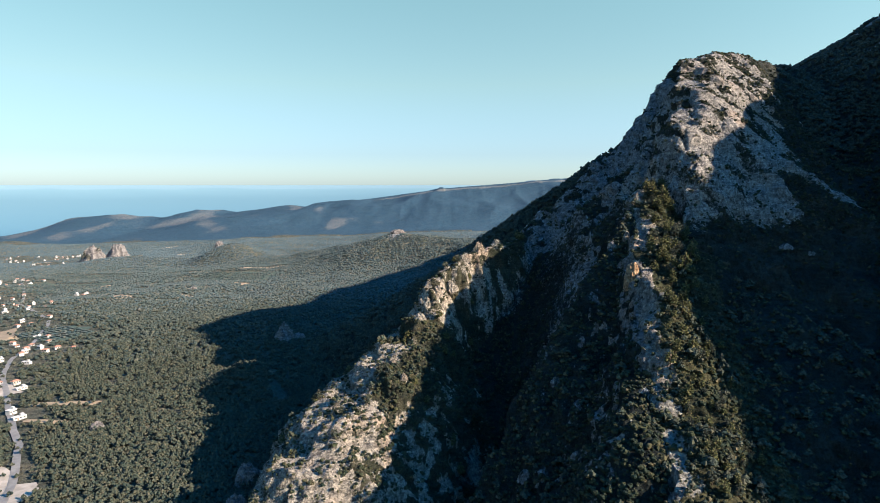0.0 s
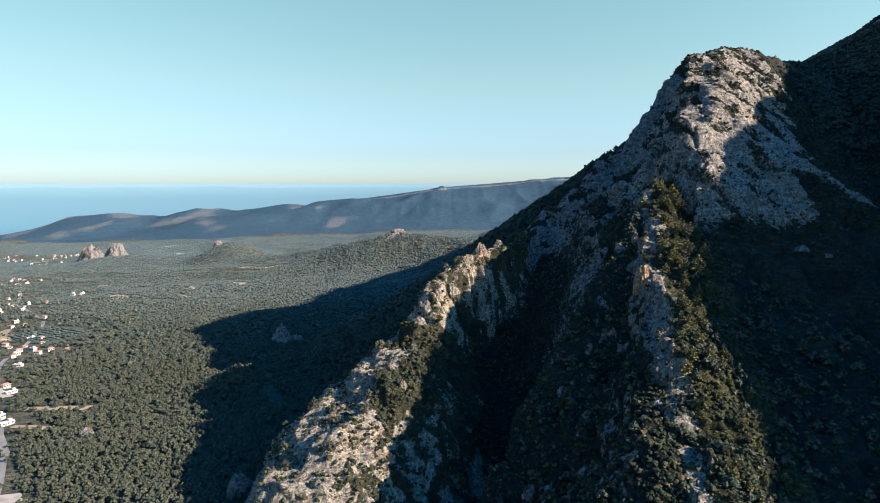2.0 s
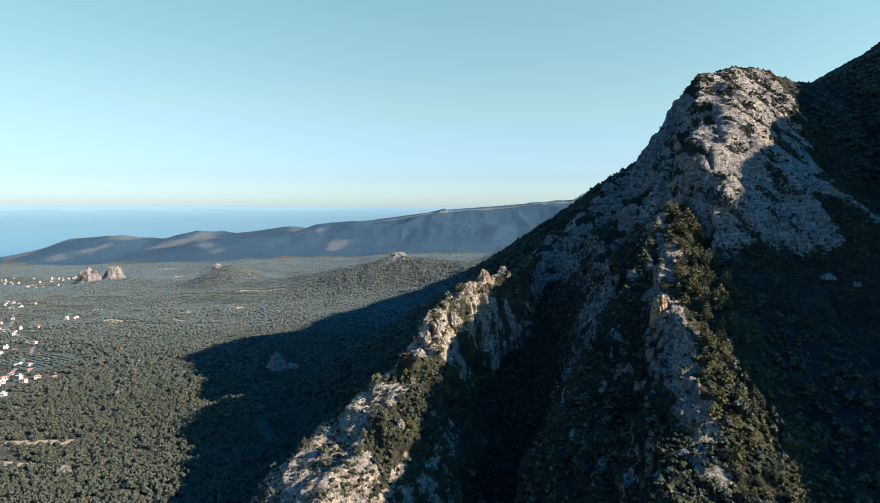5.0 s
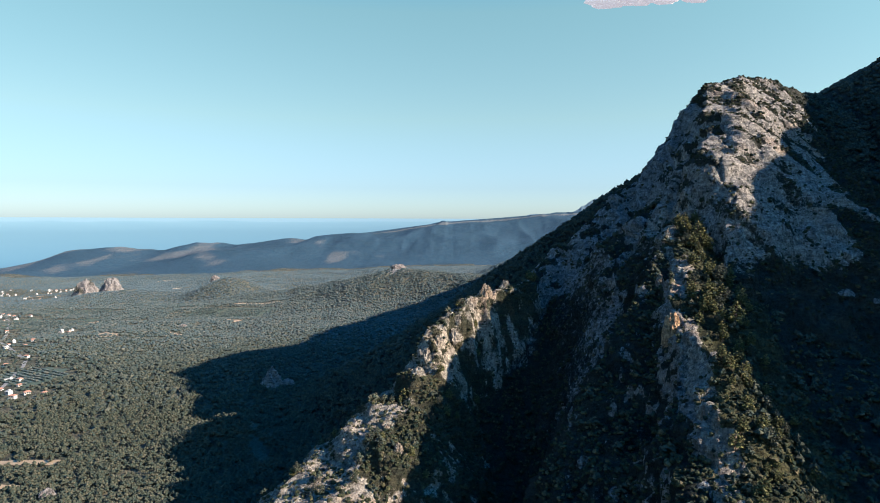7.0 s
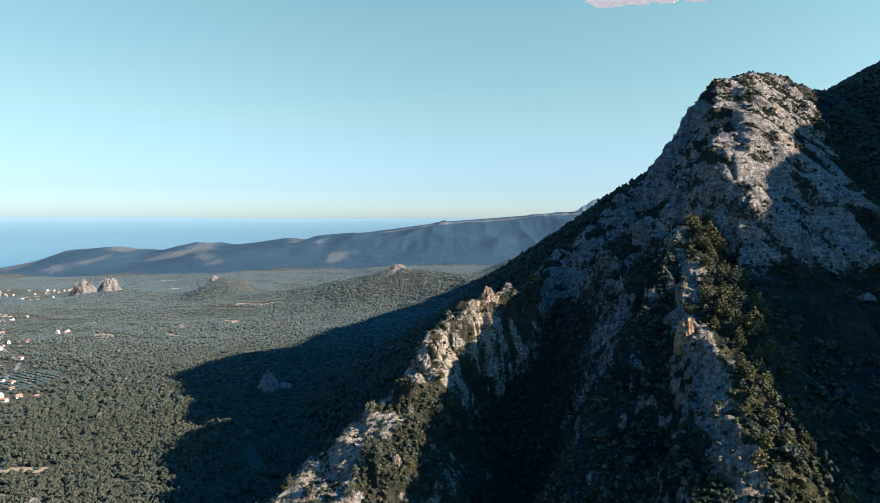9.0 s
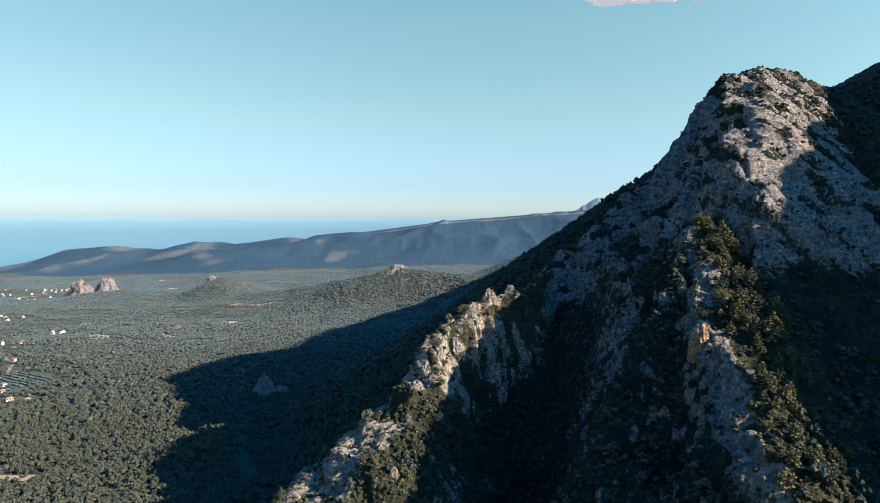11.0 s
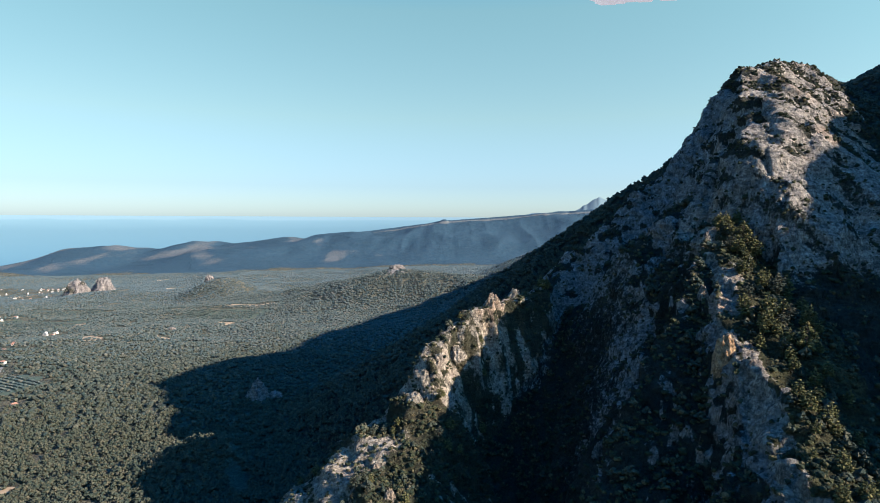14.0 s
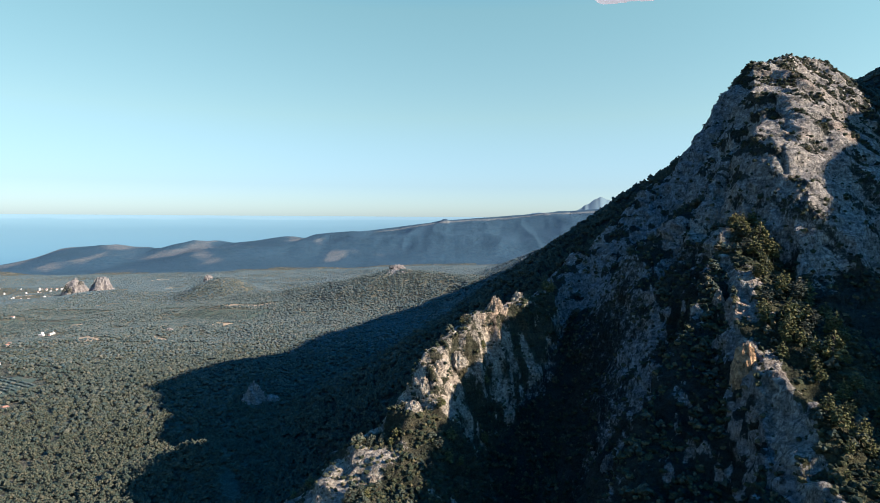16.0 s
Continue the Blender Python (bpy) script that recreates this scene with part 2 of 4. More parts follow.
def beds(x, y, z):
    """Slanting beds of the upper peak, broken by clefts across them."""
    across, along = (x + 0.9 * z) / 1.35, (z - 0.9 * x) / 1.35
    return (4.2 * ridged(across / 34, y / 60, along / 75, 2) + 1.3 * ridged(across / 8, y / 30, along / 34, 3, 0.6)
            + 1.0 * ridged(across / 5.5, y / 12, along / 12, 1) + 0.9 * ridged(x / 3.4, y / 5, z / 8, 2) - 4.4)


def flutes(x, y, z):
    """Upright flutes of the peak's foot."""
    return 3.6 * ridged(x / 26, y / 26, z / 70, 2) + 1.5 * ridged(x / 7, y / 7, z / 45, 3, 0.6) + 0.8 * ridged(x / 2.8, y / 4.5, z / 12, 2) - 3.6


PUSH = RUGGED * step01(0.12, 0.4, STEEP) * masked(ON & (_peak < 0.99) & (_crest < 0.99), crags)
PUSH += masked((WHO == 1) & (GY < 500), lambda x, y, z: 0.8 * ridged(x / 4.2, y / 4.2, z / 6, 3, 0.6) + 1.4 * ridged(x / 13, y / 13, z / 20, 3) - 1.8) * step01(0, 4, EAST)
_flute = masked(_peak > 0.003, lambda x, y, z: step01(378, 342, z + 12 * fbm(x / 30, y / 30, 6.0, 2)))
_rock = masked(_peak > 0.003, beds) * (1 - _flute) + masked((_peak > 0.003) & (_flute > 0), flutes) * _flute
PUSH = PUSH * (1 - _peak) * (1 - _crest) + _peak * RUGGED * step01(0.08, 0.25, STEEP) * _rock + _crest * RUGGED * step01(0.08, 0.3, STEEP) * masked(_crest > 0.003, ribs)
PX, PY, PZ = GX + NORMAL[..., 0] * PUSH, GY + NORMAL[..., 1] * PUSH, GZ + NORMAL[..., 2] * PUSH * 0.6


def patches(scale, seed, octaves, gain=0.5, deep=None):
    """Noise on the rocky ground, for where rock and scrub lie."""
    return masked(ON, lambda x, y, z: fbm(x / scale, y / scale, z / deep if deep else seed, octaves, gain))


ROCK = np.clip(step01(0.14, 0.38, STEEP + 0.24 * patches(11, 0, 5, 0.7, 11)) * RUGGED, 0, 1)
# scrub runs along the peak's slanting beds
_bushy = masked(_peak > 0.003, lambda x, y, z: fbm((x + 0.9 * z) / 11, y / 26, (z - 0.9 * x) / 34, 4, 0.68) + 0.35 * fbm(x / 40, y / 40, z / 40, 2))
ROCK = ROCK * (1 - _peak) + _peak * RUGGED * np.clip(1.0 - (0.9 - 0.35 * _flute) * step01(-0.12, 0.42, _bushy) - 0.5 * step01(0.12, 0.03, STEEP) * step01(605, 625, GY), 0, 1)
# the wooded spur's sunny side and the ravine are overgrown, and woods begin below the peak's foot
ROCK *= 1 - 0.85 * (WHO == 1) * step01(-4, -10, EAST)
ROCK = np.maximum(ROCK, (WHO == 1) * 0.9 * step01(-9, -3, EAST + 8 * patches(8, 1.0, 3)) * step01(5, 1, EAST) * step01(-0.35, 0.1, patches(14, 3.0, 3)))
ROCK *= 1 - (0.2 * np.isin(WHO, [4, 5]) + 0.5 * (WHO == 6)) * step01(-0.5, 0.1, patches(20, 0, 3, deep=20))
ROCK *= 1 - 0.62 * RAVINE
ROCK *= 1 - 0.45 * (WHO == 1) * step01(7, 14, EAST) * step01(-0.3, 0.2, patches(12, 0, 3, deep=12))
ROCK *= 1 - 0.95 * np.isin(WHO, [2, 3]) * step01(316, 298, GZ + 12 * patches(25, 4.0, 3))
# scrub breaks up the wooded spur's cliff, and woods climb the peak's shaded east side
ROCK *= 1 - 0.75 * (WHO == 1) * step01(2, 7, EAST) * step01(-0.35, 0.12, patches(5, 0, 4, 0.6, 9))
ROCK *= 1 - 0.97 * np.isin(WHO, [2, 3]) * step01(-6, -20, beside(PEAK_EAST, GX, GY) + 6 * patches(14, 8.0, 3)) * (GY > 440)
ROCK *= 1 - 0.95 * np.isin(WHO, [2, 3]) * step01(232, 244, GX + 5 * patches(12, 3.0, 3)) * step01(430, 420, GY)
ROCK *= 1 - 0.95 * (WHO == 3) * step01(540, 515, GY + 6 * patches(14, 8.0, 3))
# the pale spur: bare along its outer edge and at its foot, green across its middle
_s = beside(SPUR_LEFT, GX, GY) + 7 * patches(18, 2.5, 4)
BARE = np.maximum(step01(-15, -5, _s) * step01(398, 385, GY), step01(338, 318, GY + 0.55 * _s + 12 * patches(15, 3.5, 4)))
BARE = np.maximum(BARE, step01(402, 412, GY) * (0.82 + 0.7 * patches(9, 0, 3, deep=30) - 0.45 * step01(2, -10, _s) * step01(-0.3, 0.3, patches(13, 4.0, 3))))
BARE = np.maximum(BARE, 0.8 * step01(0.42, 0.7, patches(10, 6.5, 3)))
BARE = np.maximum(BARE, 0.85 * step01(-28, -38, _s) * step01(-0.1, 0.3, patches(9, 0, 4, deep=12)))
BARE *= 1 - 0.8 * step01(-16, -28, _s) * step01(-0.1, 0.2, patches(9, 0, 4, 0.6, 14))
_a = blur((WHO == 0) * 1.0, 4)
ROCK = ROCK * (1 - _a) + _a * BARE * (0.75 + 0.35 * patches(7, 1.5, 3))
ROCK = np.maximum(ROCK, 1.1 * np.exp(-((GX - 556) / 34) ** 2 - ((GY - 795) / 30) ** 2))
ROCK = np.maximum(ROCK, 0.85 * np.exp(-((GX - 488) / 34) ** 2 - ((GY - 690 + 0.3 * (GX - 488)) / 8) ** 2))
# the foothill's rocky top
ROCK = np.maximum(ROCK, 0.85 * np.exp(-((GX + 112) / 48) ** 2 - ((GY - 1566) / 34) ** 2))
ROCK = np.clip(np.maximum(ROCK, FARROCK), 0, 1)
# paler far-hill patches, mostly on the left, stand in for sunlit ground
ROCK = np.maximum(ROCK, masked(GY > 2900, lambda x, y, z: 0.55 * step01(2900, 3300, y) * step01(-0.1, 0.6, fbm(x / 260, y / 320, 8.0, 4, 0.4) + 0.3 * step01(-900, -1700, x) - 0.5 * step01(-500, 0, x))))



# ---- materials ----
def material(name):
    m = bpy.data.materials.new(name)
    m.use_nodes = True
    return m, m.node_tree.nodes, m.node_tree.links, m.node_tree.nodes["Principled BSDF"]


def ramp(nodes, stops):
    r = nodes.new("ShaderNodeValToRGB")
    while len(r.color_ramp.elements) < len(stops):
        r.color_ramp.elements.new(0.5)
    for e, (p, c) in zip(r.color_ramp.elements, stops):
        e.position, e.color = p, (*c, 1)
    return r


def noise_node(nodes, links, scale, detail=6, rough=0.6, squash=None):
    co = nodes.new("ShaderNodeNewGeometry")
    mp = nodes.new("ShaderNodeMapping")
    links.new(co.outputs["Position"], mp.inputs["Vector"])
    if squash:
        mp.inputs["Scale"].default_value = squash
    n = nodes.new("ShaderNodeTexNoise")
    n.inputs["Scale"].default_value, n.inputs["Detail"].default_value, n.inputs["Roughness"].default_value = scale, detail, rough
    links.new(mp.outputs["Vector"], n.inputs["Vector"])
    return n


def mixed(nodes, links, fac, a, b, mode="MIX"):
    m = nodes.new("ShaderNodeMix")
    m.data_type, m.blend_type = "RGBA", mode
    for sock, v in (("Factor", fac), ("A", a), ("B", b)):
        s = [i for i in m.inputs if i.name == sock and (i.type == ("VALUE" if sock == "Factor" else "RGBA"))][0]
        if isinstance(v, (tuple, float, int)):
            s.default_value = v if not isinstance(v, tuple) else (*v, 1)
        else:
            links.new(v, s)
    return [o for o in m.outputs if o.type == "RGBA"][0]


def land_material(name, rock_a, rock_b, soil_a, soil_b, bump=1.0, ochre=(0.42, 0.26, 0.15)):
    m, nodes, links, bsdf = material(name)
    at = nodes.new("ShaderNodeAttribute")
    at.attribute_name = "rock"
    big = noise_node(nodes, links, 0.045, 5, 0.6)
    fine = noise_node(nodes, links, 0.42, 10, 0.78, (1, 1, 0.6))
    stain = noise_node(nodes, links, 0.03, 4, 0.6, (1, 1, 0.5))
    rock = ramp(nodes, [(0.36, rock_a), (0.5, tuple((p + q) / 2 for p, q in zip(rock_a, rock_b))), (0.6, rock_b)])
    links.new(fine.outputs["Fac"], rock.inputs["Fac"])
    sr = ramp(nodes, [(0.52, (0, 0, 0)), (0.68, (1, 1, 1))])
    links.new(stain.outputs["Fac"], sr.inputs["Fac"])
    half = nodes.new("ShaderNodeMath")
    half.operation = "MULTIPLY"
    half.inputs[1].default_value = 0.32
    links.new(sr.outputs["Color"], half.inputs[0])
    stained = mixed(nodes, links, half.outputs[0], rock.outputs["Color"], ochre)
    soil = ramp(nodes, [(0.35, soil_a), (0.65, soil_b)])
    links.new(big.outputs["Fac"], soil.inputs["Fac"])
    # ragged border between rock and scrub
    add = nodes.new("ShaderNodeMath")
    add.operation = "MULTIPLY_ADD"
    links.new(fine.outputs["Fac"], add.inputs[0])
    add.inputs[1].default_value = 1.2
    add.inputs[2].default_value = -0.6
    tot = nodes.new("ShaderNodeMath")
    links.new(add.outputs[0], tot.inputs[0])
    links.new(at.outputs["Fac"], tot.inputs[1])
    edge = ramp(nodes, [(0.42, (0, 0, 0)), (0.58, (1, 1, 1))])
    links.new(tot.outputs[0], edge.inputs["Fac"])
    col = mixed(nodes, links, edge.outputs["Color"], soil.outputs["Color"], stained)
    # tilted beds
    beds = noise_node(nodes, links, 0.55, 6, 0.65, (0.16, 0.5, 1.25))
    beds.inputs["Vector"].links[0].from_node.inputs["Rotation"].default_value = (0, radians(-42), 0)
    br = ramp(nodes, [(0.40, (0.62, 0.62, 0.64)), (0.5, (1, 1, 1)), (0.60, (1.18, 1.16, 1.14))])
    links.new(beds.outputs["Fac"], br.inputs["Fac"])
    col = mixed(nodes, links, 1.0, col, br.outputs["Color"], "MULTIPLY")
    # dark clefts, small blocks, holes and lichen on what stands near
    cleft = noise_node(nodes, links, 0.22, 7, 0.7, (1, 1, 0.35))
    cr = ramp(nodes, [(0.475, (1, 1, 1)), (0.495, (0.45, 0.45, 0.46)), (0.505, (0.45, 0.45, 0.46)), (0.525, (1, 1, 1))])
    links.new(cleft.outputs["Fac"], cr.inputs["Fac"])
    if bump > 0.6:
        col = mixed(nodes, links, 1.0, col, cr.outputs["Color"], "MULTIPLY")
    grit = noise_node(nodes, links, 1.1, 6, 0.75, (1, 1, 0.7))
    gr = ramp(nodes, [(0.36, (0.42, 0.43, 0.45)), (0.47, (0.92, 0.92, 0.92)), (0.62, (1.22, 1.2, 1.17))])
    links.new(grit.outputs["Fac"], gr.inputs["Fac"])
    if bump > 0.6:
        col = mixed(nodes, links, 1.0, col, gr.outputs["Color"], "MULTIPLY")
    links.new(col, bsdf.inputs["Base Color"])
    bsdf.inputs["Roughness"].default_value = 0.95
    bsdf.inputs["Specular IOR Level"].default_value = 0.15
    b = nodes.new("ShaderNodeBump")
    b.inputs["Strength"].default_value, b.inputs["Distance"].default_value = 1.0 * bump, 2.2
    links.new(fine.outputs["Fac"], b.inputs["Height"])
    b2 = nodes.new("ShaderNodeBump")
    b2.inputs["Strength"].default_value, b2.inputs["Distance"].default_value = 1.0 * bump, 0.9
    links.new(grit.outputs["Fac"], b2.inputs["Height"])
    links.new(b.outputs["Normal"], b2.inputs["Normal"])
    b3 = nodes.new("ShaderNodeBump")
    b3.inputs["Strength"].default_value, b3.inputs["Distance"].default_value = 0.8 * bump, 1.2
    links.new(beds.outputs["Fac"], b3.inputs["Height"])
    links.new(b2.outputs["Normal"], b3.inputs["Normal"])
    links.new(b3.outputs["Normal"], bsdf.inputs["Normal"])
    return m


def leaf_material(name, dark, light, dry=None):
    m, nodes, links, bsdf = material(name)
    g = nodes.new("ShaderNodeNewGeometry")
    stops = [(0.0, dark), (0.8, light)]
    if dry:
        stops.append((1.0, dry))
    r = ramp(nodes, stops)
    links.new(g.outputs["Random Per Island"], r.inputs["Fac"])
    n = noise_node(nodes, links, 0.9, 4, 0.7)
    v = ramp(nodes, [(0.35, (0.55, 0.55, 0.55)), (0.65, (1.25, 1.25, 1.25))])
    links.new(n.outputs["Fac"], v.inputs["Fac"])
    links.new(mixed(nodes, links, 1.0, r.outputs["Color"], v.outputs["Color"], "MULTIPLY"), bsdf.inputs["Base Color"])
    bsdf.inputs["Roughness"].default_value = 0.9
    bsdf.inputs["Specular IOR Level"].default_value = 0.1
    b = nodes.new("ShaderNodeBump")
    b.inputs["Strength"].default_value, b.inputs["Distance"].default_value = 1.0, 0.8
    links.new(n.outputs["Fac"], b.inputs["Height"])
    links.new(b.outputs["Normal"], bsdf.inputs["Normal"])
    return m


def plain_material(name, a, b, scale=1.0, rough=0.85, bump=0.3):
    m, nodes, links, bsdf = material(name)
    n = noise_node(nodes, links, scale, 6, 0.6)
    r = ramp(nodes, [(0.35, a), (0.65, b)])
    links.new(n.outputs["Fac"], r.inputs["Fac"])
    links.new(r.outputs["Color"], bsdf.inputs["Base Color"])
    bsdf.inputs["Roughness"].default_value = rough
    bn = nodes.new("ShaderNodeBump")
    bn.inputs["Strength"].default_value = bump
    links.new(n.outputs["Fac"], bn.inputs["Height"])
    links.new(bn.outputs["Normal"], bsdf.inputs["Normal"])
    return m


# limestone for shaded slopes: the shade is put into darker, cooler colours
MAT_LAND_SHADE = land_material("limestone_and_scrub", (0.06, 0.07, 0.075), (0.28, 0.29, 0.295), (0.009, 0.016, 0.017), (0.030, 0.034, 0.028))
# lighter copies of the limestone for the sunlit crest and peak
MAT_SUNNY = land_material("sunlit_limestone_and_dry_grass", (0.075, 0.08, 0.078), (0.36, 0.34, 0.30), (0.020, 0.025, 0.016), (0.068, 0.066, 0.034))
MAT_PEAK = land_material("grey_limestone", (0.085, 0.084, 0.082), (0.37, 0.345, 0.315), (0.014, 0.021, 0.020), (0.046, 0.046, 0.036))
MAT_PLAIN = land_material("dry_plain_soil", (0.10, 0.10, 0.10), (0.30, 0.29, 0.28), (0.050, 0.062, 0.050), (0.13, 0.122, 0.090))
MAT_PALE = land_material("pale_limestone_and_scrub", (0.11, 0.102, 0.09), (0.41, 0.372, 0.315), (0.018, 0.026, 0.018), (0.065, 0.06, 0.04))
# distance haze is put into the hills' blue base colours
MAT_FAR = land_material("haze_blue_wooded_hills", (0.080, 0.102, 0.118), (0.125, 0.130, 0.130), (0.022, 0.054, 0.085), (0.034, 0.065, 0.094), 0.4, (0.15, 0.135, 0.12))
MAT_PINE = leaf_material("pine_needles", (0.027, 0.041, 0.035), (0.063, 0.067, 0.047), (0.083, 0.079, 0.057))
# pine needles for the crest, with sunlight put into a brighter, yellower colour
MAT_PINE_SUNNY = leaf_material("sunlit_pine_needles", (0.030, 0.040, 0.020), (0.115, 0.112, 0.046), (0.16, 0.14, 0.066))
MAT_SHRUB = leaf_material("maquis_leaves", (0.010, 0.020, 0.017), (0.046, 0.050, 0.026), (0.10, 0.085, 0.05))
# pine needles with a first veil of haze in the colour
MAT_PINE_THIN_HAZE = leaf_material("thin_haze_pine_needles", (0.026, 0.042, 0.041), (0.061, 0.068, 0.054), (0.083, 0.082, 0.062))
MAT_HEATH = leaf_material("dry_heath_leaves", (0.026, 0.034, 0.022), (0.078, 0.074, 0.043), (0.125, 0.105, 0.07))
# leaf copies for farther out, haze painted in as bluer, paler colour
MAT_PINE_FAR_HAZE = leaf_material("far_haze_pine_needles", (0.050, 0.085, 0.104), (0.086, 0.112, 0.122), (0.118, 0.130, 0.124))
MAT_LEAF_MID_HAZE = leaf_material("mid_haze_leaves", (0.036, 0.061, 0.068), (0.080, 0.094, 0.087), (0.115, 0.113, 0.093))
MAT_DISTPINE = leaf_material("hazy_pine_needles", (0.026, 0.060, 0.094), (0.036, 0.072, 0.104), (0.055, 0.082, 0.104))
MAT_BARK = plain_material("pine_bark", (0.05, 0.035, 0.025), (0.12, 0.085, 0.06), 3.0)
MAT_SEA, _n, _l, _b = material("sea_water")
# height up the dished sea drives its colour
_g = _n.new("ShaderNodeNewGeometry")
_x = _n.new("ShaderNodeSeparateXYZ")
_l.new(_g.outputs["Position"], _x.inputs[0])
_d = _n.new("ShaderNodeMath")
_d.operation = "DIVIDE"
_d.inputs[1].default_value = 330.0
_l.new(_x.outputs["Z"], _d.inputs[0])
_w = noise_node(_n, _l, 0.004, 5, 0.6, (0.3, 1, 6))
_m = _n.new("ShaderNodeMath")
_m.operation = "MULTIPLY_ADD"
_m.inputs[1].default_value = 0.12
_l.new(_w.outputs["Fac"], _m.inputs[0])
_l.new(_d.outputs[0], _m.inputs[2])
# paler towards the rim: horizon haze put into the water's colour
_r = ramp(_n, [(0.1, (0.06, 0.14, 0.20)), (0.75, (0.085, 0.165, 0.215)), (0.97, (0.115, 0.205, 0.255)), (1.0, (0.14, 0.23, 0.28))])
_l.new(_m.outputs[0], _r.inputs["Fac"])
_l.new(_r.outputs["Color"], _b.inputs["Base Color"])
_b.inputs["Roughness"].default_value = 0.7


# ---- land meshes ----
def mesh_of(name, verts, faces, mat, smooth=True, rock=None):
    me = bpy.data.meshes.new(name)
    n, f = len(verts), len(faces)
    k = faces.shape[1]
    me.vertices.add(n)
    me.vertices.foreach_set("co", np.ascontiguousarray(verts, np.float32).ravel())
    me.loops.add(f * k)
    me.loops.foreach_set("vertex_index", np.ascontiguousarray(faces, np.int32).ravel())
    me.polygons.add(f)
    me.polygons.foreach_set("loop_start", np.arange(0, f * k, k, dtype=np.int32))
    me.polygons.foreach_set("use_smooth", np.full(f, smooth))
    me.update(calc_edges=True)
    if rock is not None:
        at = me.attributes.new("rock", "FLOAT", "POINT")
        at.data.foreach_set("value", np.ascontiguousarray(rock, np.float32))
    me.materials.append(mat)
    return me


NX, NY = GX.shape
_idx = np.arange(NX * NY).reshape(NX, NY)
_quads = np.stack([_idx[:-1, :-1], _idx[1:, :-1], _idx[1:, 1:], _idx[:-1, 1:]], -1).reshape(-1, 4)
_verts = np.stack([PX, PY, PZ], -1).reshape(-1, 3)
_who = WHO[:-1, :-1].reshape(-1)
_fy = GY[:-1, :-1].reshape(-1)
_ea = EAST[:-1, :-1].reshape(-1)
SETS = [("ground", None, "wooded coastal plain of dry soil and scrub", "ground", "structure", (_who == -1) | (_who == 9)),
        ("rocky_peak", "buttress", "bare grey limestone peak with ochre stains and scrub on its ledges", "mountain peak", "", (_who == 2) | (_who == 3)),
        ("rocky_peak", "rock_wall", "", "", "", _who == 4), ("rocky_peak", "rib", "", "", "", _who == 5),
        ("rocky_spur", "pinnacled_crest", "pale limestone spur with a jagged crest and green scrub", "rock ridge", "", (_who == 0) & (_fy > 403)),
        ("rocky_spur", "lower_slope", "", "", "", (_who == 0) & (_fy <= 403)),
        # the spur is split so that its sunlit strip takes lighter colours
        ("wooded_spur", "upper_crest", "steep grey limestone spur with pines along its crest", "rock ridge", "", (_who == 1) & (_fy > 305) & (_ea < 4) & (_ea > -42)),
        ("wooded_spur", "lower_crest", "", "", "", (_who == 1) & (_fy <= 305) & (_ea < 4) & (_ea > -42)),
        ("wooded_spur", "shaded_slope", "", "", "", (_who == 1) & (_ea <= -42)),
        ("wooded_spur", "cliff", "", "", "", (_who == 1) & (_ea >= 4)),
        ("mountainside", "main_ridge", "dark steep mountainside under dense pine wood", "mountain", "", _who == 7),
        ("mountainside", "back_slope", "", "", "", _who == 6), ("mountainside", "wooded_flank", "", "", "", _who == 8),
        ("backdrop_hills", None, "long hazy blue wooded tableland before the sea", "hills", "structure", _who == 10)]
roots = {}
_far = (_who == 10) | (_fy > 3100)
for name, piece, label, cat, kind, mask in SETS:
    mask = (mask | _far) if name == "backdrop_hills" else mask & ~_far
    f = _quads[mask]
    if not len(f):
        continue
    used, inv = np.unique(f, return_inverse=True)
    # shaded pieces get the darkened limestone, sunlit ones the lighter copies
    me = mesh_of(piece or name, _verts[used], inv.reshape(-1, 4), MAT_FAR if name == "backdrop_hills" else MAT_PALE if name == "rocky_spur" else MAT_PEAK if piece == "buttress" else MAT_SUNNY if piece in ("upper_crest", "lower_crest") else MAT_PLAIN if name == "ground" else MAT_LAND_SHADE, True, ROCK.reshape(-1)[used])
    if piece is None:
        tagged(new(name, me), label, cat, kind=kind)
        continue
    if name not in roots:
        roots[name] = tagged(new(name), label, cat)
    new(piece, me).parent = roots[name]

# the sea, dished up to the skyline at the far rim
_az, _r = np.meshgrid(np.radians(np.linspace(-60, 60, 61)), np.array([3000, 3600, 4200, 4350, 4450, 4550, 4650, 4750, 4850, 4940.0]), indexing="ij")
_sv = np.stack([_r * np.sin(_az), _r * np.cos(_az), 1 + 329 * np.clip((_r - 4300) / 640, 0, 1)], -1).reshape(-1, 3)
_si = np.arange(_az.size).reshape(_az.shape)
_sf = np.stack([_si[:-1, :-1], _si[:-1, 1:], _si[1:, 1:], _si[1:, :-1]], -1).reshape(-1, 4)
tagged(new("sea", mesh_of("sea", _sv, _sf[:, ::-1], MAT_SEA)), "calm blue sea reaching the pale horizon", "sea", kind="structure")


# ---- helpers for things ----
def part(name, bm, mat, parent, label=""):
    me = bpy.data.meshes.new(name)
    bm.to_mesh(me)
    bm.free()
    me.materials.append(mat)
    ob = new(name, me)
    ob.parent = parent
    if label:
        ob["label"] = label
    return ob


